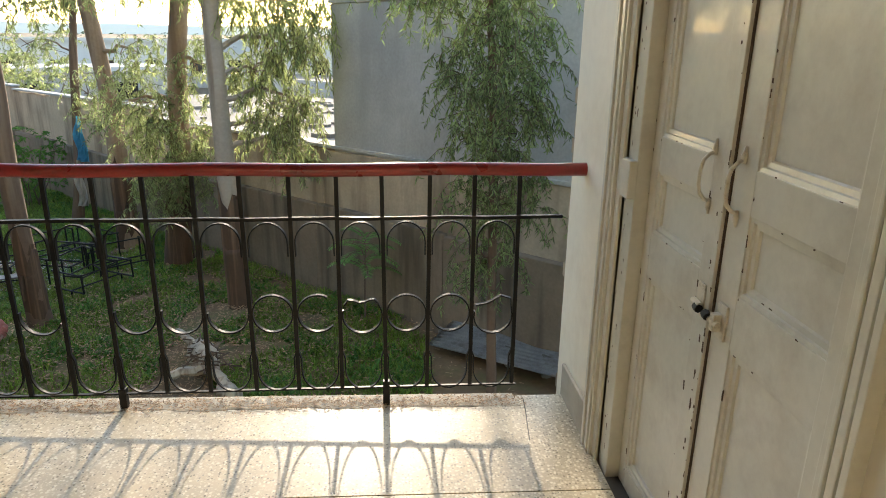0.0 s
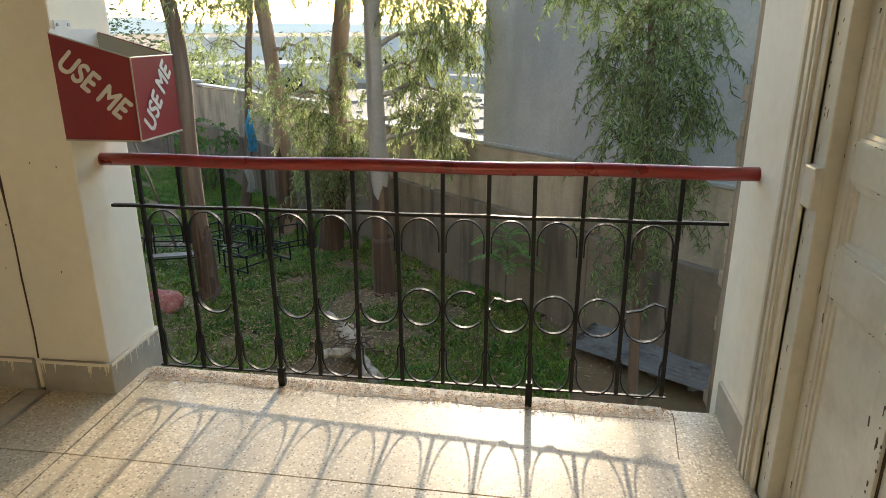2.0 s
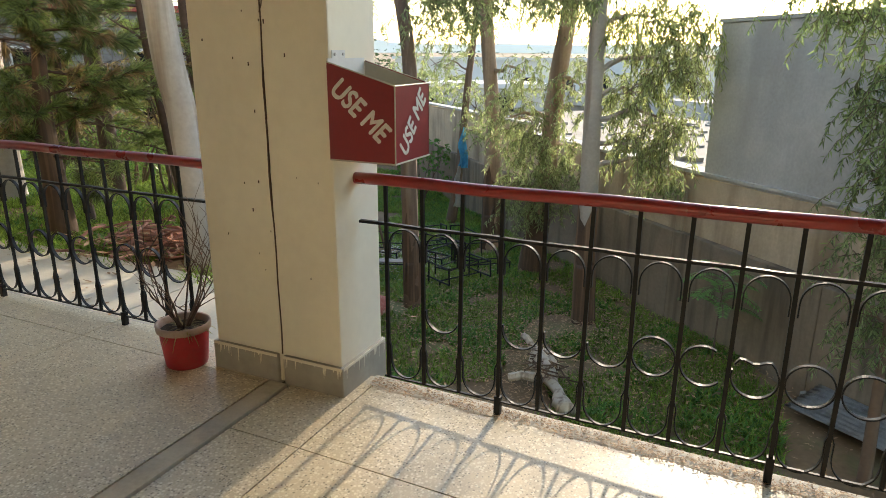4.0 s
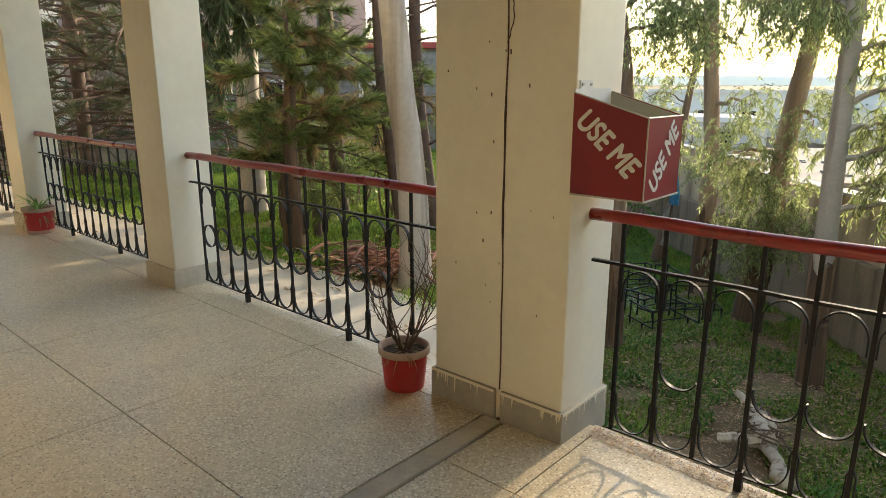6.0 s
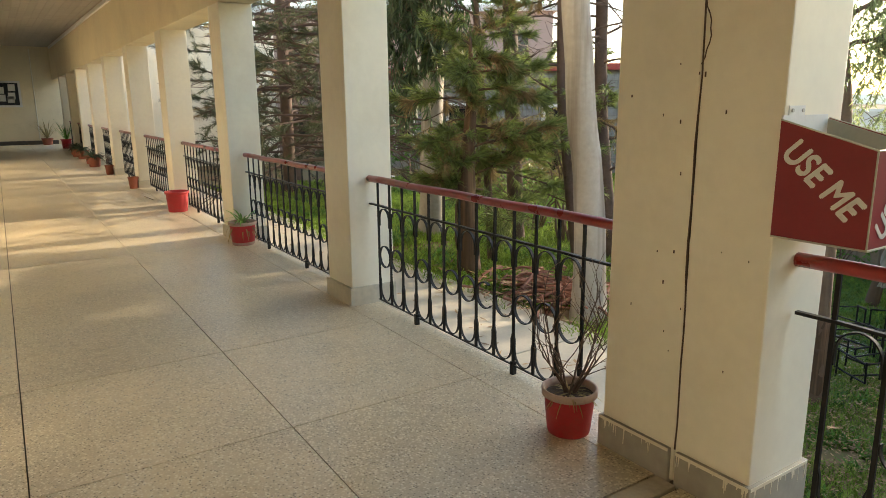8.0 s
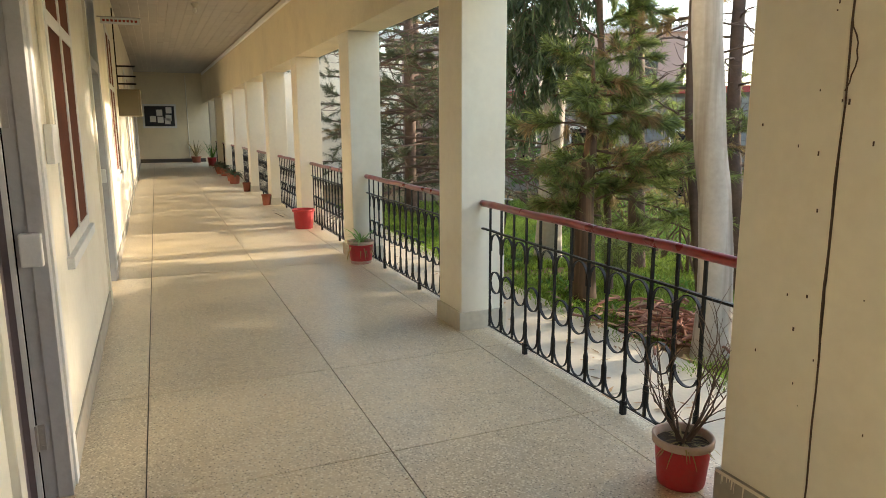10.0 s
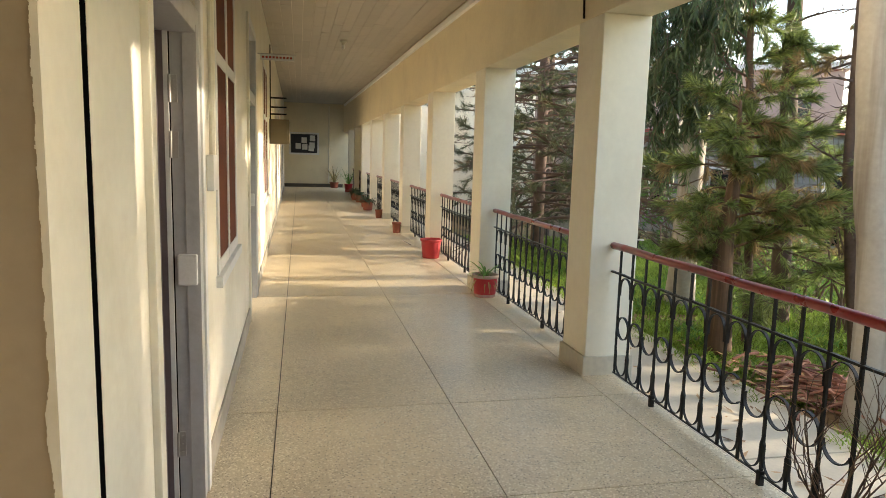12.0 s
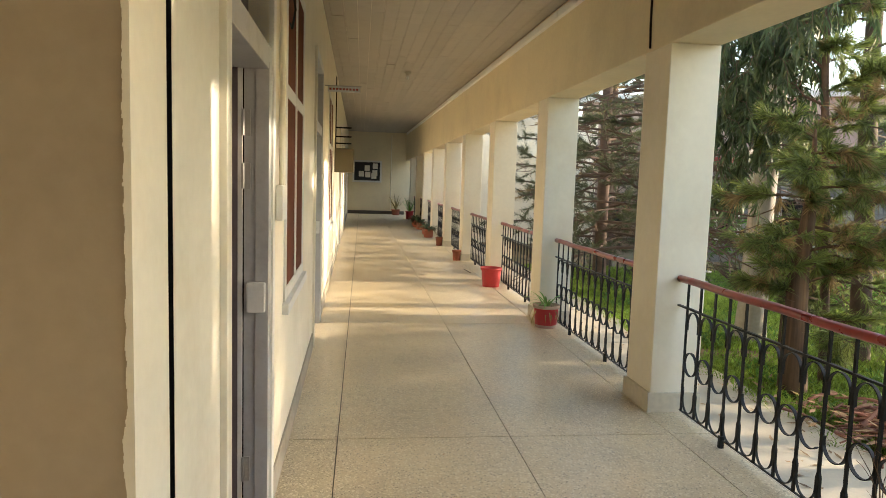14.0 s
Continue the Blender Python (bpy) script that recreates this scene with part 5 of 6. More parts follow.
leafy_tree("eucalyptus_tree", "grey eucalyptus with dark hanging leaf clusters", [(-8.0, 3.1, -0.7), (-7.9, 3.1, 2.0), (-7.6, 3.0, 3.5), (-7.4, 3.0, 6)],
           0.17, 0.12, M_EUCBARK, M_DARKLEAF, [((-6.9, 2.3, 3.2), (0.8, 0.6, 0.5), 90), ((-7.0, 2.3, 2.55), (0.6, 0.5, 0.5), 70), ((-6.6, 2.3, 3.8), (1.2, 0.8, 0.5), 80), ((-7.4, 2.4, 1.9), (0.3, 0.3, 0.4), 20)], 0.2, 0.014, 30, 18, 1.3, 0.55, group="terrace eucalyptus trees")

# low scrub beyond the terrace, and dry shrubs under the pines
def shrub(label, c, rad, count, leaf, seed, leaf_len=0.1, leaf_w=0.012, mat_twig=M_TWIG):
    s = thing("shrub", label, "shrub", "garden shrubs")
    v, f, tw = sprays([(c, rad, count)], leaf_len, leaf_w, 24, seed, 0.5, spray_len=0.5)
    soup("leaves", v, f, leaf, s)
    tb = bmesh.new()
    for p in tw:
        tube(tb, p[::2], [0.006, 0.005, 0.004, 0.002], 3, cap=False)
    tagged(part("twig_mass", tb, mat_twig, s), kind="stuff")
    for k in range(9):
        a = k * 0.7
        tb = bmesh.new()
        limb(tb, (c[0] + 0.1 * math.cos(a), c[1] + 0.1 * math.sin(a), height(c[0], c[1]) - 0.05), (c[0] + rad[0] * 0.7 * math.cos(a), c[1] + rad[1] * 0.7 * math.sin(a), c[2] + 0.4 * rad[2]), 0.02, 0.006, seed + k, 0.05)
        part("stem", tb, mat_twig, s)
    return s

shrub("tangled green shrub under the pines", (-7.4, 4.6, 0.3), (1.2, 0.8, 0.7), 90, M_NEEDLE, 61)
shrub("bright green shrub at the edge of the lawn", (-9.6, 6.0, 0.2), (1.6, 1.0, 0.7), 90, M_WEED, 62)
shrub("dry yellow shrub with papery leaves", (-6.4, 4.4, 1.0), (0.6, 0.4, 0.7), 50, M_DRYLEAF, 63)
shrub("dry brown creeper under the thick pine", (-6.5, 2.7, 0.9), (0.35, 0.3, 0.8), 34, M_DRYLEAF, 64)
FRAME = GARDEN
shrub("dark scrub by the boundary", (-11.5, 13.0, 0.2), (2.2, 1.2, 1.2), 90, M_NEEDLE, 65, 0.16, 0.02)
shrub("leafy scrub beside the boundary wall", (-8.3, 16.4, -1.6), (1.2, 1.0, 1.0), 70, M_WEED, 66, 0.14, 0.02)
shrub("pale yellow-green scrub beyond the wall", (-11.5, 24.0, 0.2), (2.2, 1.4, 1.0), 110, M_EUCLEAF, 67, 0.2, 0.03)
FRAME = TERRACE
shrub("broad green bush by the slim pine", (-15.5, 7.5, 0.4), (2.0, 1.2, 0.9), 90, M_WEED, 68, 0.14, 0.02)

FRAME = GARDEN
fern = thing("sapling", "young sapling with feathery compound leaves by the wall", "plant")
v, f = [], []
q = random.Random(71)
stem = bmesh.new()
tube(stem, [(0.82, 7.55, height(0.82, 7.55) - 0.05), (0.83, 7.55, -2.2), (0.85, 7.5, -1.6)], [0.018, 0.014, 0.008], 6)
for k in range(15):
    a = k * 2.4
    p = Vector((0.83, 7.55, -1.98 + 0.04 * k))
    d = Vector((math.cos(a), math.sin(a) * 0.8, 0.75)).normalized()
    line = [p]
    for s in range(17):
        d = (d + Vector((0, 0, -0.085))).normalized()
        p = p + d * 0.036
        line.append(p)
        sd = d.cross(Vector((0, 0, 1))).normalized()
        for sg_ in (1, -1):
            leaf_quad(v, f, p, (sd * sg_ + d * 0.35 + Vector((0, 0, -0.25))).normalized(), d, 0.135 * math.sin(0.5 + 2.2 * s / 17), 0.017)
    tube(stem, line[::4], 0.004, 4, cap=False)
part("stem", stem, M_TWIG, fern)
soup("leaves", v, f, M_SAPLING, fern)

# ---------------------------------------------------------------- boundary wall and neighbours
WD = Vector((0.6865, -0.7271, 0))       # along the boundary wall, towards the building
WN = Vector((0.7271, 0.6865, 0))        # away from the garden
W0 = Vector((0.26, 8.78, 0))            # foot of the tall grey wall's free corner

def wall_frame(origin):
    m = Matrix.Identity(4)
    for i in range(3):
        m[i][0], m[i][1], m[i][2], m[i][3] = WD[i], WN[i], (0, 0, 1)[i], origin[i]
    return m

bw = thing("boundary_wall", "stained rough boundary wall with a sloping coping", "wall", kind="structure", at=wall_frame(W0))
x = -24.0
k = 0
while x < 5.5:
    w = 2.95
    top = -0.28 if x > -8 else (-0.05 if x > -16 else 0.05)
    part("wall_bay", boxed(x, x + w - 0.015, 0.12, 0.34, -3.3, top + rng.uniform(-0.03, 0.03), bevel=0.012), M_OLDWALL, bw)
    part("footing", boxed(x, x + w - 0.01, -0.02, 0.15, -3.3, -1.28 + 0.05 * math.sin(k), bevel=0.02), M_STAIN, bw, "stained brown lower course")
    part("coping", boxed(x, x + w - 0.012, 0.08, 0.38, top + 0.03, top + 0.085, bevel=0.012), M_GREYWALL, bw, "pale weathered coping")
    if x > -9:
        part("pier", boxed(x - 0.1, x + 0.1, 0.09, 0.3, -3.3, top - 0.3, bevel=0.012), M_OLDWALL, bw)
    x += w
    k += 1
gb = thing("grey_building", "tall blank grey cement-rendered building", "building", at=wall_frame(W0))
part("wall", boxed(0.0, 9.0, 0.13, 7.0, -3.3, 2.03, bevel=0.02), M_GREYWALL, gb)
part("roof", boxed(-0.02, 9.02, 0.10, 7.02, 2.032, 2.09, bevel=0.01), M_GREYWALL, gb)
dp = thing("drain_pipe", "rusty drain pipe with peeling paint by the grey building", "pipe")
part("pipe", tube(bmesh.new(), [(2.95, 3.6, -3.0), (2.93, 3.6, -1), (2.96, 3.6, 1), (2.94, 3.6, 3.4)], 0.055, 10), M_STAIN, dp, smooth=True)
ow = thing("masonry_pier", "broken old masonry pier beside the verandah end", "wall")
for k in range(26):
    z = -2.95 + k * 0.16
    part("stone", boxed(3.0 + rng.uniform(-0.05, 0.04), 3.5, 3.5 + rng.uniform(-0.03, 0.03), 4.0, z, z + 0.15, bevel=0.015), M_OLDWALL, ow)

sheet = bmesh.new()
a, b, n = Vector((1.72, 6.25, -2.66)), Vector((3.42, 4.72, -2.52)), 30
across = Vector((0.50, 0.62, 0.16))
vs = [[sheet.verts.new(a.lerp(b, i / 14) + across * (j / n) + Vector((0, 0, 0.016 * math.sin(j * 2 * math.pi / 3) + 0.03 * math.sin(i * 0.5) * (j / n)))) for j in range(n + 1)] for i in range(15)]
for i in range(14):
    for j in range(n):
        sheet.faces.new((vs[i][j], vs[i + 1][j], vs[i + 1][j + 1], vs[i][j + 1]))
bmesh.ops.solidify(sheet, geom=sheet.faces[:], thickness=0.004)
tagged(part("corrugated_sheet", sheet, M_SHEET, smooth=True), "weathered grey corrugated iron sheet leaning at the wall foot", "metal sheet")
st = bmesh.new()
for k in range(5):
    p = a.lerp(b, k / 4) + across * 0.5
    tube(st, [(p.x, p.y, -2.95), (p.x, p.y, p.z - 0.01)], 0.07, 6)
tagged(part("rubble_support", st, M_RUBBLE), "rubble stones under the iron sheet", "rubble")

# fallen log with stub branches
lg = thing("fallen_log", "fallen pale log with frayed bark and stub branches", "log")
b = bmesh.new()
tube(b, smooth_path([(-1.42, 6.2, -2.60), (-1.2, 5.75, -2.56), (-0.97, 5.35, -2.62), (-0.74, 5.0, -2.72)], 16), [0.15 + 0.05 * math.sin(k * 0.5) - 0.004 * k for k in range(16)], 14)
for vv in b.verts:
    vv.co += Vector((1, 1, 1)) * (0.035 * noise.noise(vv.co * 5) + 0.02 * noise.noise(vv.co * 14))
part("trunk", b, M_DEADWOOD, lg, smooth=True)
for p0, p1, r in (((-1.35, 6.0, -2.5), (-1.7, 6.25, -2.35), 0.06), ((-1.15, 5.6, -2.6), (-1.65, 5.5, -2.66), 0.07)):
    b = bmesh.new()
    limb(b, p0, p1, r, r * 0.8, 3, 0.05)
    part("stub_branch", b, M_DEADWOOD, lg)
q = random.Random(5)
for k in range(70):
    b = bmesh.new()
    p = Vector((-1.35, 6.0, -2.42)).lerp(Vector((-1.0, 5.45, -2.46)), q.random()) + Vector((q.uniform(-0.14, 0.14), q.uniform(-0.14, 0.14), q.uniform(-0.08, 0.03)))
    d = Vector((q.uniform(-1, 1), q.uniform(-1, 1), q.uniform(-0.2, 0.5))).normalized() * q.uniform(0.10, 0.26)
    band(b, [p, p + d * 0.6, p + d], 0.02, 0.006)
    part("bark_strip", b, M_BROWNBARK, lg)

# broken school desks dumped in the garden
def desk(m, label):
    d = thing("school_desk", label, "desk", "dumped desks", at=m)
    for x in (-0.5, 0.5):
        fr = bmesh.new()
        for y in (-0.35, 0.0, 0.3):
            tube(fr, [(x, y, 0), (x, y, 0.72 if y >= 0 else 0.42)], 0.017, 6)
        tube(fr, [(x, -0.38, 0.42), (x, 0.0, 0.42)], 0.017, 6)
        tube(fr, [(x, 0.0, 0.72), (x, 0.33, 0.70)], 0.017, 6)
        tube(fr, [(x, -0.38, 0.05), (x, 0.33, 0.05)], 0.017, 6)
        part("frame", fr, M_IRON, d)
    for y, z in ((-0.35, 0.4), (0.0, 0.4), (0.3, 0.68)):
        cr = bmesh.new()
        tube(cr, [(-0.5, y, z), (0.5, y, z)], 0.014, 6)
        part("crossbar", cr, M_IRON, d)
    return d

d0 = desk(pose(-5.7, 9.6, height(-5.7, 9.6), 0, 0, 20), "rusty bare steel desk frame dumped on the grass")
for m in (pose(-4.4, 9.9, height(-4.4, 9.9), 0, 0, 75), pose(-5.1, 10.6, height(-5.1, 10.6), 0, 0, -15), pose(-3.9, 10.4, height(-3.9, 10.4) + 0.02, 0, 0, 40), pose(-6.3, 10.4, height(-6.3, 10.4), 0, 0, 5), pose(-4.2, 9.3, height(-4.2, 9.3) + 0.36, 90, 0, 60), pose(-5.6, 11.3, height(-5.6, 11.3), 0, 0, 50), pose(-6.9, 9.8, height(-6.9, 9.8) + 0.3, 70, 0, 10), pose(-4.9, 11.6, height(-4.9, 11.6), 0, 0, -40)):
    copy_thing(d0, FRAME @ m)
part("seat", boxed(-0.52, 0.52, -0.36, -0.12, 0.43, 0.455, bevel=0.004), M_DESKTOP, d0, "worn grey seat board")
pl = thing("plank", "weathered loose plank lying by the desks", "plank")
part("board", boxed(-6.3, -5.2, 8.9, 9.06, height(-5.6, 9) + 0.1, height(-5.6, 9) + 0.14, bevel=0.006), M_GREYPAINT, pl)

fp = thing("pole", "thin dead pole leaning among the desk frames", "pole")
part("shaft", tube(bmesh.new(), [(-6.1, 10.4, height(-6.1, 10.4) - 0.1), (-6.5, 10.42, -1.7), (-6.85, 10.4, -0.5)], [0.03, 0.026, 0.018], 7), M_BROWNBARK, fp, smooth=True)
for (lx, ly), (mx_, my), r in (((-10.2, 14.7), (-9.2, 16.0), 0.13), ((-9.9, 14.3), (-8.7, 15.2), 0.09)):
    lo_ = thing("felled_log", "felled grey log lying on the lawn", "log", "felled logs")
    b = bmesh.new()
    tube(b, [(lx, ly, height(lx, ly) + r), ((lx + mx_) / 2, (ly + my) / 2 + 0.05, height((lx + mx_) / 2, (ly + my) / 2) + r), (mx_, my, height(mx_, my) + r)], [r, r * 0.92, r * 0.8], 12)
    part("trunk", b, M_GREYBARK, lo_, smooth=True)
q = random.Random(17)
for k in range(7):
    x, y, r = -2.85 + q.uniform(-0.3, 0.3), 10.3 + q.uniform(-0.2, 0.2), q.uniform(0.06, 0.13)
    b = bmesh.new()
    bmesh.ops.create_icosphere(b, subdivisions=2, radius=r)
    for vv in b.verts:
        vv.co = Vector((vv.co.x * 1.3, vv.co.y, vv.co.z * 0.8)) * (1 + 0.3 * noise.noise(vv.co * 9 + Vector((k, 0, 0)))) + Vector((x, y, height(x, y) + r * 0.4))
    tagged(part("stone", b, M_RUBBLE), "pale broken stone at the foot of a tree", "stone", "loose stones")

sk_ = bmesh.new()
bmesh.ops.create_icosphere(sk_, subdivisions=3, radius=0.30)
for vv in sk_.verts:
    vv.co = Vector((vv.co.x * 1.2, vv.co.y, vv.co.z * 0.9)) * (1 + 0.22 * noise.noise(vv.co * 6) + 0.12 * noise.noise(vv.co * 15)) + Vector((-4.72, 7.1, height(-4.7, 7.1) + 0.2))
tagged(part("net_sack", sk_, M_PINKSACK, smooth=True), "crumpled red net sack on the grass", "sack")

fl = thing("hanging_cloth", "torn blue and white cloth hanging on a tree", "cloth")
for col, z0, z1, x0, w, lab in ((M_BLUE, -1.25, -0.2, -5.72, 0.3, "blue cloth"), (M_WHITECLOTH, -2.3, -1.2, -5.85, 0.26, "dirty printed white sack")):
    c = bmesh.new()
    vs = [[c.verts.new((x0 + w * (u / 5 - 0.5) * (0.4 + 0.6 * (1 - t / 8)) + 0.03 * math.sin(t), 13.72 + 0.05 * math.sin(u * 2 + t), z0 + (z1 - z0) * t / 8)) for u in range(6)] for t in range(9)]
    for t in range(8):
        for u in range(5):
            c.faces.new((vs[t][u], vs[t][u + 1], vs[t + 1][u + 1], vs[t + 1][u]))
    bmesh.ops.solidify(c, geom=c.faces[:], thickness=0.01)
    part("cloth", c, col, fl, lab)

FRAME = TERRACE
# brush pile beside the paved strip
bp_ = thing("brush_pile", "heap of dry reddish sticks and peeled bark", "brush pile")
q = random.Random(9)
M_STICK = material("reddish_sticks", (0.28, 0.13, 0.09), 0.85, vary=0.3, random_value=0.35)
for k in range(150):
    b = bmesh.new()
    p = Vector((-4.35 + q.gauss(0, 0.35), 2.25 + q.gauss(0, 0.22), -0.44 + abs(q.gauss(0, 0.10))))
    a = q.uniform(0, 6.28)
    d = Vector((math.cos(a), math.sin(a), q.uniform(-0.15, 0.35))) * q.uniform(0.2, 0.55)
    tube(b, [p - d * 0.5, p + Vector((0, 0, 0.03)), p + d * 0.5], q.uniform(0.006, 0.017), 5)
    part("stick", b, M_STICK, bp_)
v, f = [], []
for k in range(260):
    p = Vector((-4.4 + q.gauss(0, 0.5), 2.2 + q.gauss(0, 0.28), -0.40 + abs(q.gauss(0, 0.06))))
    a = q.uniform(0, 6.28)
    leaf_quad(v, f, p, Vector((math.cos(a), math.sin(a), q.uniform(-0.2, 0.3))).normalized(), Vector((-math.sin(a), math.cos(a), q.uniform(-0.4, 0.4))), 0.16, 0.02)
soup("dry_leaves", v, f, M_LITTER, bp_)

gbench = thing("garden_bench", "white-painted iron garden bench on the lawn", "bench", at=pose(-11.3, 3.4, height(-11.3, 3.4), 0, 0, 15))
for z, y in ((0.42, 0), (0.42, 0.15), (0.42, 0.3), (0.6, 0.36), (0.75, 0.4)):
    part("slat", boxed(-0.7, 0.7, y, y + 0.09, z, z + 0.025, bevel=0.004), M_GREYPAINT, gbench)
for x in (-0.6, 0.6):
    b = bmesh.new()
    tube(b, [(x, 0.03, 0), (x, 0.03, 0.42), (x, 0.36, 0.42)], 0.02, 6)
    tube(b, [(x, 0.32, 0), (x, 0.36, 0.42), (x, 0.44, 0.8)], 0.02, 6)
    part("leg", b, M_IRON, gbench)

# stone-faced school block behind the terrace trees
def oriented(origin, turn):
    return pose(*origin, 0, 0, turn)

sb = thing("stone_block_building", "grey stone-faced school block with a red parapet band", "building", at=oriented((-13.0, 13.2, -0.7), 42))
part("core", boxed(-9, 1, 0.05, 6, 0, 3.1), M_STONEJOINT, sb)
v, f = [], []
q = random.Random(3)
z = 0.0
while z < 3.0:
    x = -9 - q.uniform(0, 0.3)
    while x < 0.9:
        w = q.uniform(0.25, 0.42)
        if not ((-2.6 < x + w / 2 < -1.4 and 0.0 < z < 2.1) or (-8.0 < x + w / 2 < -6.6 and 0.8 < z < 2.2) or (-5.6 < x + w / 2 < -4.2 and 0.8 < z < 2.2)):
            n = len(v)
            dp_ = q.uniform(-0.02, 0.01)
            for xx in (x + 0.01, x + w - 0.01):
                for yy in (dp_, 0.06):
                    for zz in (z + 0.01, z + 0.19):
                        v.append((xx, yy, zz))
            f += [tuple(n + i for i in ff) for ff in ((0, 1, 3, 2), (4, 6, 7, 5), (0, 4, 5, 1), (2, 3, 7, 6), (0, 2, 6, 4), (1, 5, 7, 3))]
        x += w
    z += 0.2
so = soup("stonework", v, f, M_STONE, sb)
tagged(so, kind="stuff")
part("parapet_band", boxed(-9.1, 1.1, -0.15, 6.1, 3.1, 3.28, bevel=0.01), M_REDTRIM, sb, "red painted parapet band")
part("door", boxed(-2.55, -1.45, 0.02, 0.045, 0, 2.05), M_DARKGLASS, sb)
for x0, x1, z0, z1 in ((-2.65, -2.53, 0, 2.15), (-1.47, -1.35, 0, 2.15), (-2.65, -1.35, 2.05, 2.15)):
    part("door_frame", boxed(x0, x1, -0.03, 0.04, z0, z1), M_WHITEPAINT, sb)
for cx in (-7.3, -4.9):
    wdw = part("window", boxed(cx - 0.65, cx + 0.65, 0.02, 0.045, 0.85, 2.15), M_DARKGLASS, sb)
    for x0, x1, z0, z1 in ((-0.7, -0.62, 0.8, 2.2), (0.62, 0.7, 0.8, 2.2), (-0.04, 0.04, 0.8, 2.2), (-0.7, 0.7, 0.78, 0.86), (-0.7, 0.7, 2.12, 2.2)):
        part("frame", boxed(cx + x0, cx + x1, -0.02, 0.04, z0, z1), M_WHITEPAINT, wdw)

def house(label, origin, turn, w, d, h, wall, storeys, cols, roof_mat=M_FARWALL):
    hs = thing("house", label, "house", "houses beyond", at=oriented(origin, turn))
    part("wall", boxed(-w / 2, w / 2, 0, d, 0, h), wall, hs)
    part("roof", boxed(-w / 2 - 0.2, w / 2 + 0.2, -0.2, d + 0.2, h, h + 0.25), roof_mat, hs)
    for s in range(storeys):
        for c in range(cols):
            cx = -w / 2 + w * (c + 0.5) / cols
            z = h * (s + 0.35) / storeys
            ww = part("window", boxed(cx - 0.5, cx + 0.5, -0.03, 0.0, z, z + 1.2), M_DARKGLASS, hs)
            part("sill", boxed(cx - 0.6, cx + 0.6, -0.1, 0.0, z - 0.1, z), wall, ww)
    return hs

house("pink-washed two-storey block behind the pines", (-24, 12, -0.9), 58, 12, 7, 6.0, M_PINKWALL, 2, 4)
house("pale pink block half hidden by pine branches", (-38, 9, -1.2), 70, 12, 7, 6.2, M_PINKWALL, 2, 4)
FRAME = GARDEN
house("low white flat-roofed house beyond the wall", (-19, 52, -2.4), 20, 16, 8, 3.9, M_FARWALL, 1, 5)
house("long low white house in the haze", (-2, 60, -2.6), 0, 22, 8, 4.2, M_FARWALL, 1, 6)
house("white house with a blank side wall", (4.5, 40, -2.4), -6, 10, 8, 3.6, M_FARWALL, 1, 2)
house("small flat-roofed store near the boundary", (-13.5, 33, -2.6), 30, 9, 6, 2.6, M_GREYWALL, 1, 2)
terr = thing("roof_terrace", "pale sunlit flat roof strewn with rubble beyond the boundary wall", "roof", kind="structure", at=wall_frame(W0))
part("deck", boxed(-26, -0.3, 3.5, 16, -3.3, -1.25, bevel=0.03), M_RUBBLE, terr)
part("deck", boxed(-40, 4, 18, 30, -3.3, -1.0, bevel=0.03), M_RUBBLE, terr)
part("parapet", boxed(-26, -0.3, 3.4, 3.6, -1.25, -0.85, bevel=0.02), M_GREYWALL, terr)
part("parapet", boxed(-40, 4, 17.8, 18.0, -1.5, -0.55, bevel=0.02), M_GREYWALL, terr)
b = bmesh.new()
q = random.Random(21)
for k in range(160):
    x, y = q.uniform(-20, -0.5), q.uniform(4, 15)
    s = q.uniform(0.05, 0.22)
    box(b, x, x + s * q.uniform(1, 3), y, y + s * 1.5, -1.26, -1.25 + s * 0.6)
rb_ = part("rubble", b, M_RUBBLE, terr)
tagged(rb_, kind="stuff")
rods = thing("steel_rods", "bare reinforcing rods sticking up at the roof edge", "rods", at=wall_frame(W0))
for k in range(7):
    part("rod", tube(bmesh.new(), [(-0.55 + 0.07 * k, 3.7 + 0.05 * (k % 3), -1.3), (-0.56 + 0.072 * k, 3.72, -0.35 + 0.08 * (k % 4))], 0.008, 5), M_TWIG, rods)

FRAME = TERRACE
hills = []
hf = []
for k in range(121):
    a = radians(-70 + k * 1.5)
    d = 900
    hills += [(-d * math.sin(a), d * math.cos(a), -6), (-d * math.sin(a), d * math.cos(a), 3 + 10 * (0.5 + noise.noise((k * 0.13, 0, 3))) + (5 if k > 66 else 0))]
    if k:
        hf.append((2 * k - 2, 2 * k, 2 * k + 1, 2 * k - 1))
tagged(soup("backdrop", hills, hf, M_HILL), "far hills with the haze put into their pale colour", "hills", kind="structure")
v, f = [], []
q = random.Random(77)
for k in range(170):
    a = radians(q.uniform(-35, 85))
    d = q.uniform(60, 110)
    c = Vector((-d * math.sin(a), d * math.cos(a), -2.5))
    hgt = q.uniform(3.0, 6.5) if a > radians(30) else q.uniform(1.5, 3.8)
    for j in range(150):
        o = Vector((q.gauss(0, 1.6), q.gauss(0, 1.6), q.uniform(0, hgt)))
        aa = q.uniform(0, 6.28)
        leaf_quad(v, f, c + o, Vector((math.cos(aa), math.sin(aa), q.uniform(-0.6, 0.4))).normalized(), Vector((q.uniform(-1, 1), q.uniform(-1, 1), q.uniform(-1, 1))).normalized(), 0.5, 0.14)
tagged(soup("far_trees", v, f, M_FARTREE), "belt of hazy trees far beyond the houses", "trees", kind="stuff")

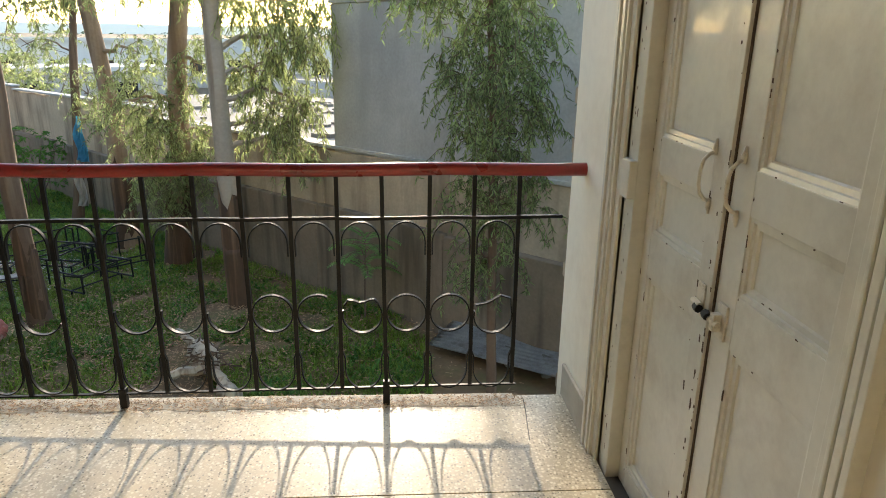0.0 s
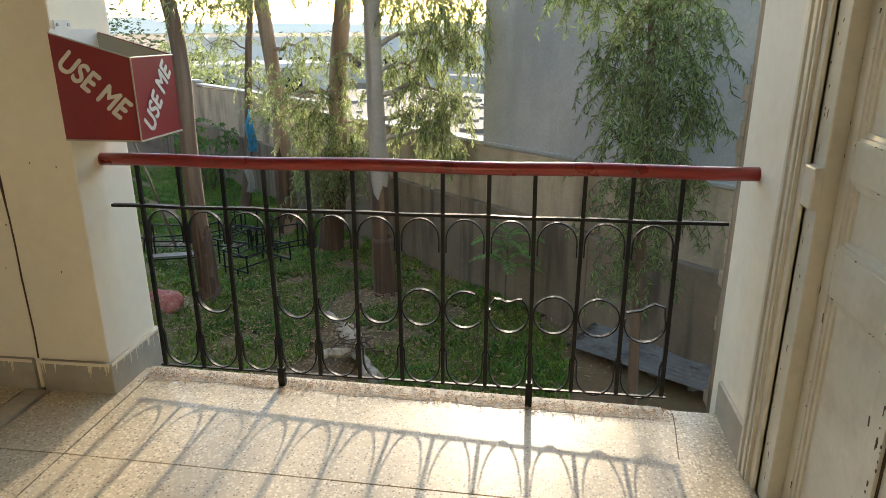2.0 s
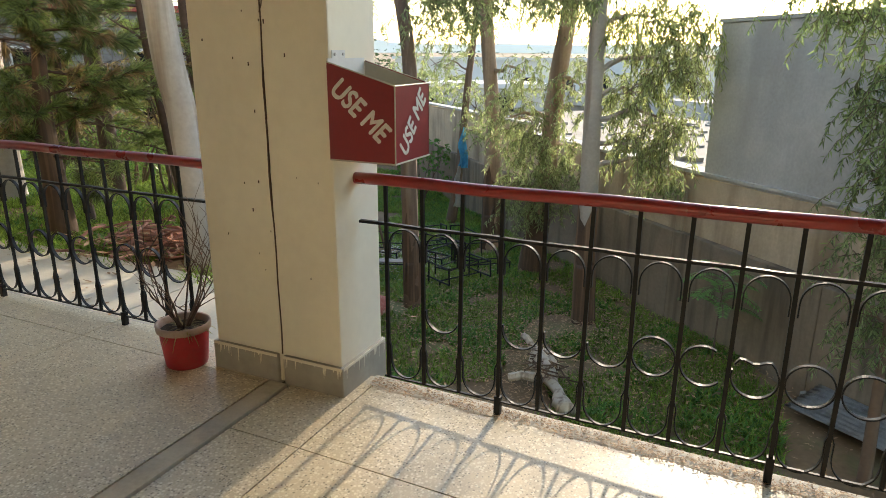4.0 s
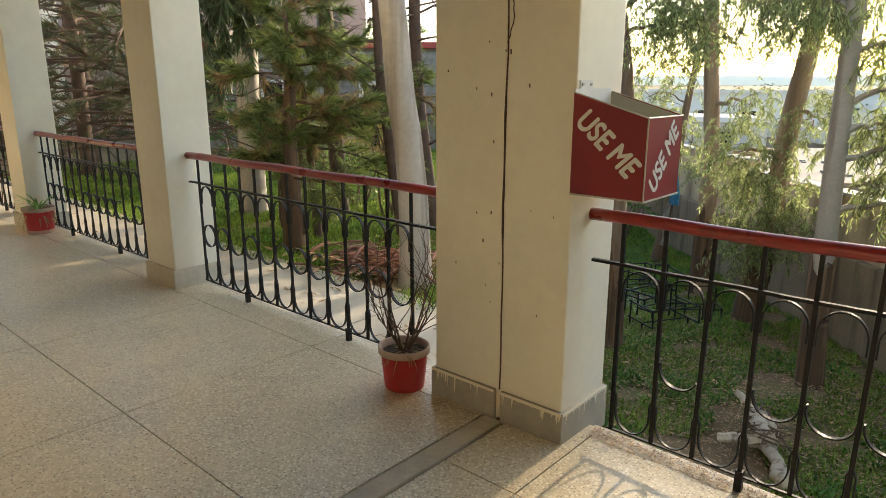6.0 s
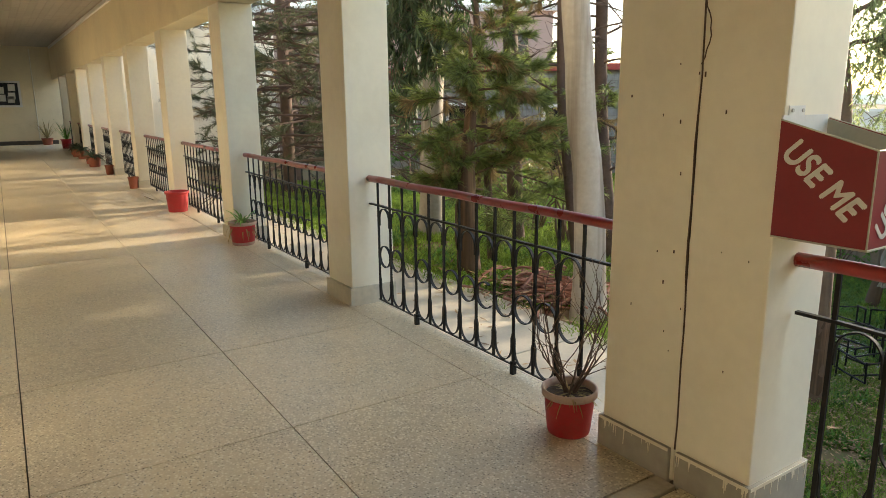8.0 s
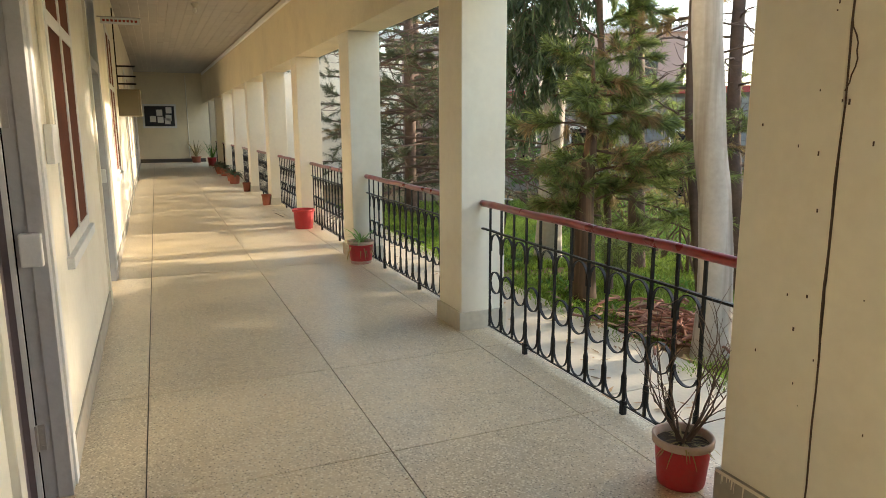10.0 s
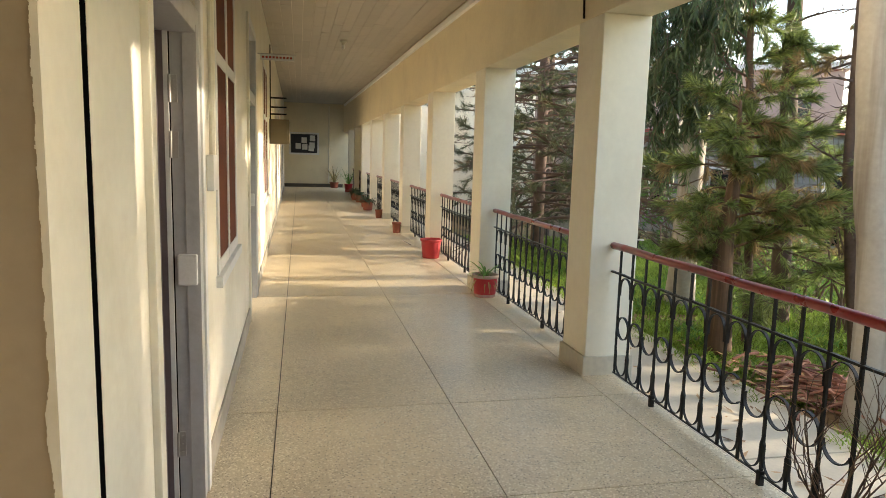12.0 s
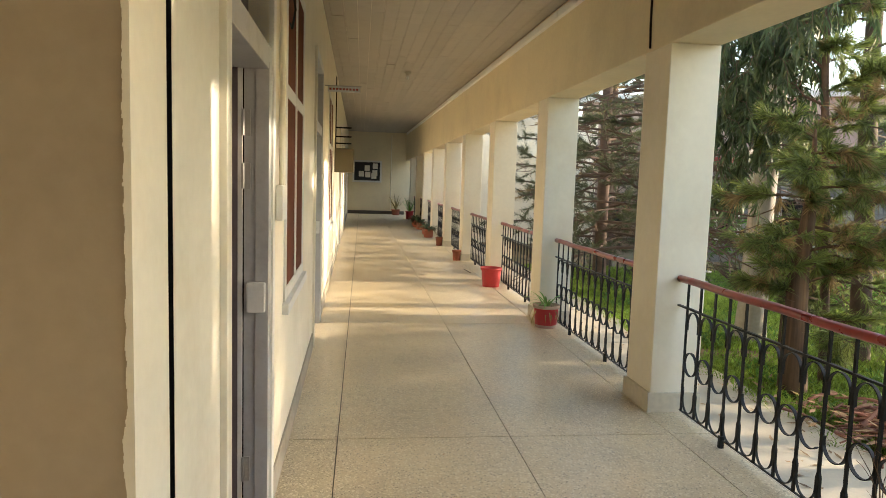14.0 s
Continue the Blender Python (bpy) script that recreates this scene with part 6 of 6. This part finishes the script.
# ---------------------------------------------------------------- grass, weeds and litter
def tufts_of_grass(name, label, n, region, blade, wide, mat, seed, keep=lambda x, y: True):
    q = random.Random(seed)
    v, f = [], []
    made = 0
    while made < n:
        x, y = q.uniform(region[0], region[1]), q.uniform(region[2], region[3])
        if not keep(x, y):
            made += 1
            continue
        made += 1
        z = height(x, y) - 0.01
        for j in range(5):
            a = q.uniform(0, 6.28)
            L = blade * q.uniform(0.5, 1.3)
            d = Vector((math.cos(a) * q.uniform(0.2, 0.9), math.sin(a) * q.uniform(0.2, 0.9), 1)).normalized()
            s = Vector((-math.sin(a), math.cos(a), 0)) * wide
            p = Vector((x + q.uniform(-0.03, 0.03), y + q.uniform(-0.03, 0.03), z))
            i = len(v)
            v += [p - s, p + s, p + d * L * 0.6 + s * 0.7, p + d * L * 0.6 - s * 0.7, p + d * L + Vector((math.cos(a), math.sin(a), -0.3)) * L * 0.3]
            f += [(i, i + 1, i + 2, i + 3), (i + 3, i + 2, i + 4)]
    ob = soup(name, v, f, mat)
    return tagged(ob, label, "grass", kind="stuff")

def patchy(x, y):
    return noise.noise((x * 0.9, y * 0.9, 9)) > -0.33 + 0.38 * math.exp(-((x + 1.7) ** 2 + (y - 7.4) ** 2) / 3.0) and not (x > 1.6 and y < 6.8) and (y - 8.78) < -(x - 0.26) * 1.059

tufts_of_grass("garden_grass", "patchy green grass in the low garden", 80000, (-13, 3, 1.5, 21), 0.14, 0.0068, M_GRASS, 81, patchy)
tufts_of_grass("garden_weeds", "broad-leaved weeds among the grass", 27000, (-13, 2.2, 2.0, 20), 0.13, 0.023, M_WEED, 82, lambda x, y: patchy(x, y) and noise.noise((x * 0.8, y * 0.8, 3)) > 0)
tufts_of_grass("terrace_grass", "bright lawn grass beyond the paved strip", 14000, (-16, -4.2, 1.75, 9), 0.12, 0.007, M_GRASS, 83, lambda x, y: height(x, y) > -1.0)

def litter(name, label, n, pick, size, mat, seed, category="litter"):
    q = random.Random(seed)
    v, f = [], []
    for k in range(n):
        x, y, z = pick(q)
        a = q.uniform(0, 6.28)
        leaf_quad(v, f, Vector((x, y, z)), Vector((math.cos(a), math.sin(a), q.uniform(-0.1, 0.25))).normalized(), Vector((-math.sin(a), math.cos(a), q.uniform(-0.2, 0.2))), size * q.uniform(0.5, 1.4), size * 0.16)
    return tagged(soup(name, v, f, mat), label, category, kind="stuff")

def on_ground(q):
    x, y = q.gauss(-1.9, 1.9), q.gauss(7.4, 2.0)
    return x, y, height(x, y) + 0.05 + q.uniform(0, 0.03)
litter("garden_litter", "fallen brown leaves on the garden soil", 13000, on_ground, 0.07, M_LITTER, 91)
def by_desks(q):
    x, y = q.gauss(-6.0, 0.8), q.gauss(10.3, 0.7)
    return x, y, height(x, y) + 0.06
litter("ash_scraps", "pale ash and paper scraps round the dumped desks", 1500, by_desks, 0.07, M_WHITECLOTH, 95)
litter("ledge_litter", "dry leaf crumbs along the rough floor edge", 2200, lambda q: (q.uniform(-0.62, 1.62), min(0.055, q.gauss(0.005, 0.03)), 0.008), 0.018, M_LITTER, 92).matrix_world = EAST_TILT
litter("floor_leaves", "a few dry leaves and crumbs on the terrazzo", 46, lambda q: (q.uniform(-12, -0.7), q.uniform(-2.4, -0.15), 0.003), 0.028, M_LITTER, 93)
litter("path_leaves", "dry twigs and leaves on the paved strip", 160, lambda q: (q.uniform(-12, -1.2), q.uniform(0.3, 1.65), -0.39), 0.09, M_LITTER, 94)
edge = thing("floor_edge", "crumbling cement edge along the foot of the railing", "edge", kind="structure")
b = bmesh.new()
vs = []
for i in range(121):
    x = -0.64 + 2.22 * i / 120
    inner = -0.030 + 0.022 * noise.noise((x * 5, 0, 0)) + 0.014 * noise.noise((x * 21, 4, 0))
    vs.append([b.verts.new((x, inner, 0.0012)), b.verts.new((x, inner + 0.014, 0.002 + 0.001 * noise.noise((x * 30, 1, 0)))), b.verts.new((x, 0.03, 0.004 + 0.003 * noise.noise((x * 40, 2, 0)))), b.verts.new((x, 0.066, 0.004))])
for r0, r1 in zip(vs, vs[1:]):
    for k in range(3):
        b.faces.new((r0[k], r1[k], r1[k + 1], r0[k + 1]))
part("crumbled_cement", b, M_EDGE, edge).matrix_basis = EAST_TILT

# ---------------------------------------------------------------- floor panels
XJ = [1.81, -0.61, -0.955]
YJ_E = [-5.0, -4.0, -2.9, -1.73, -0.585, 0.058]
for i in range(2):
    for j in range(len(YJ_E) - 1):
        part("floor_panel", boxed(XJ[i + 1] + 0.003, XJ[i] - 0.003, YJ_E[j] + 0.003, YJ_E[j + 1] - 0.003, -0.03, 0.0), M_FLOOR, floor).matrix_basis = EAST_TILT if i == 0 else Matrix.Identity(4)
XW = [-1.075, -2.305, -3.50, -6.87, -9.85, -12.8, -15.75, -18.7, -21.65, -24.6, -27.55, END_X]
YJ_W = [-3.3, -2.335, -1.265, -0.205, 0.058]
for i in range(len(XW) - 1):
    for j in range(len(YJ_W) - 1):
        part("floor_panel", boxed(XW[i + 1] + 0.003, XW[i] - 0.003, YJ_W[j] + 0.003, YJ_W[j + 1] - 0.003, -0.03, 0.0), M_FLOOR, floor)
part("joint_cover", boxed(-1.062, -0.966, -2.6, -0.19, -0.03, 0.006, bevel=0.004), M_STRIP, floor, "worn cover strip over the expansion joint")
crack = bmesh.new()
band(crack, [(1.622, 0.03, 0.0006), (1.612, -0.08, 0.0006), (1.596, -0.2, 0.0006), (1.586, -0.285, 0.0006)], 0.004, 0.0012, (0, 0, 1))
part("crack", crack, M_JOINT, floor).matrix_basis = EAST_TILT
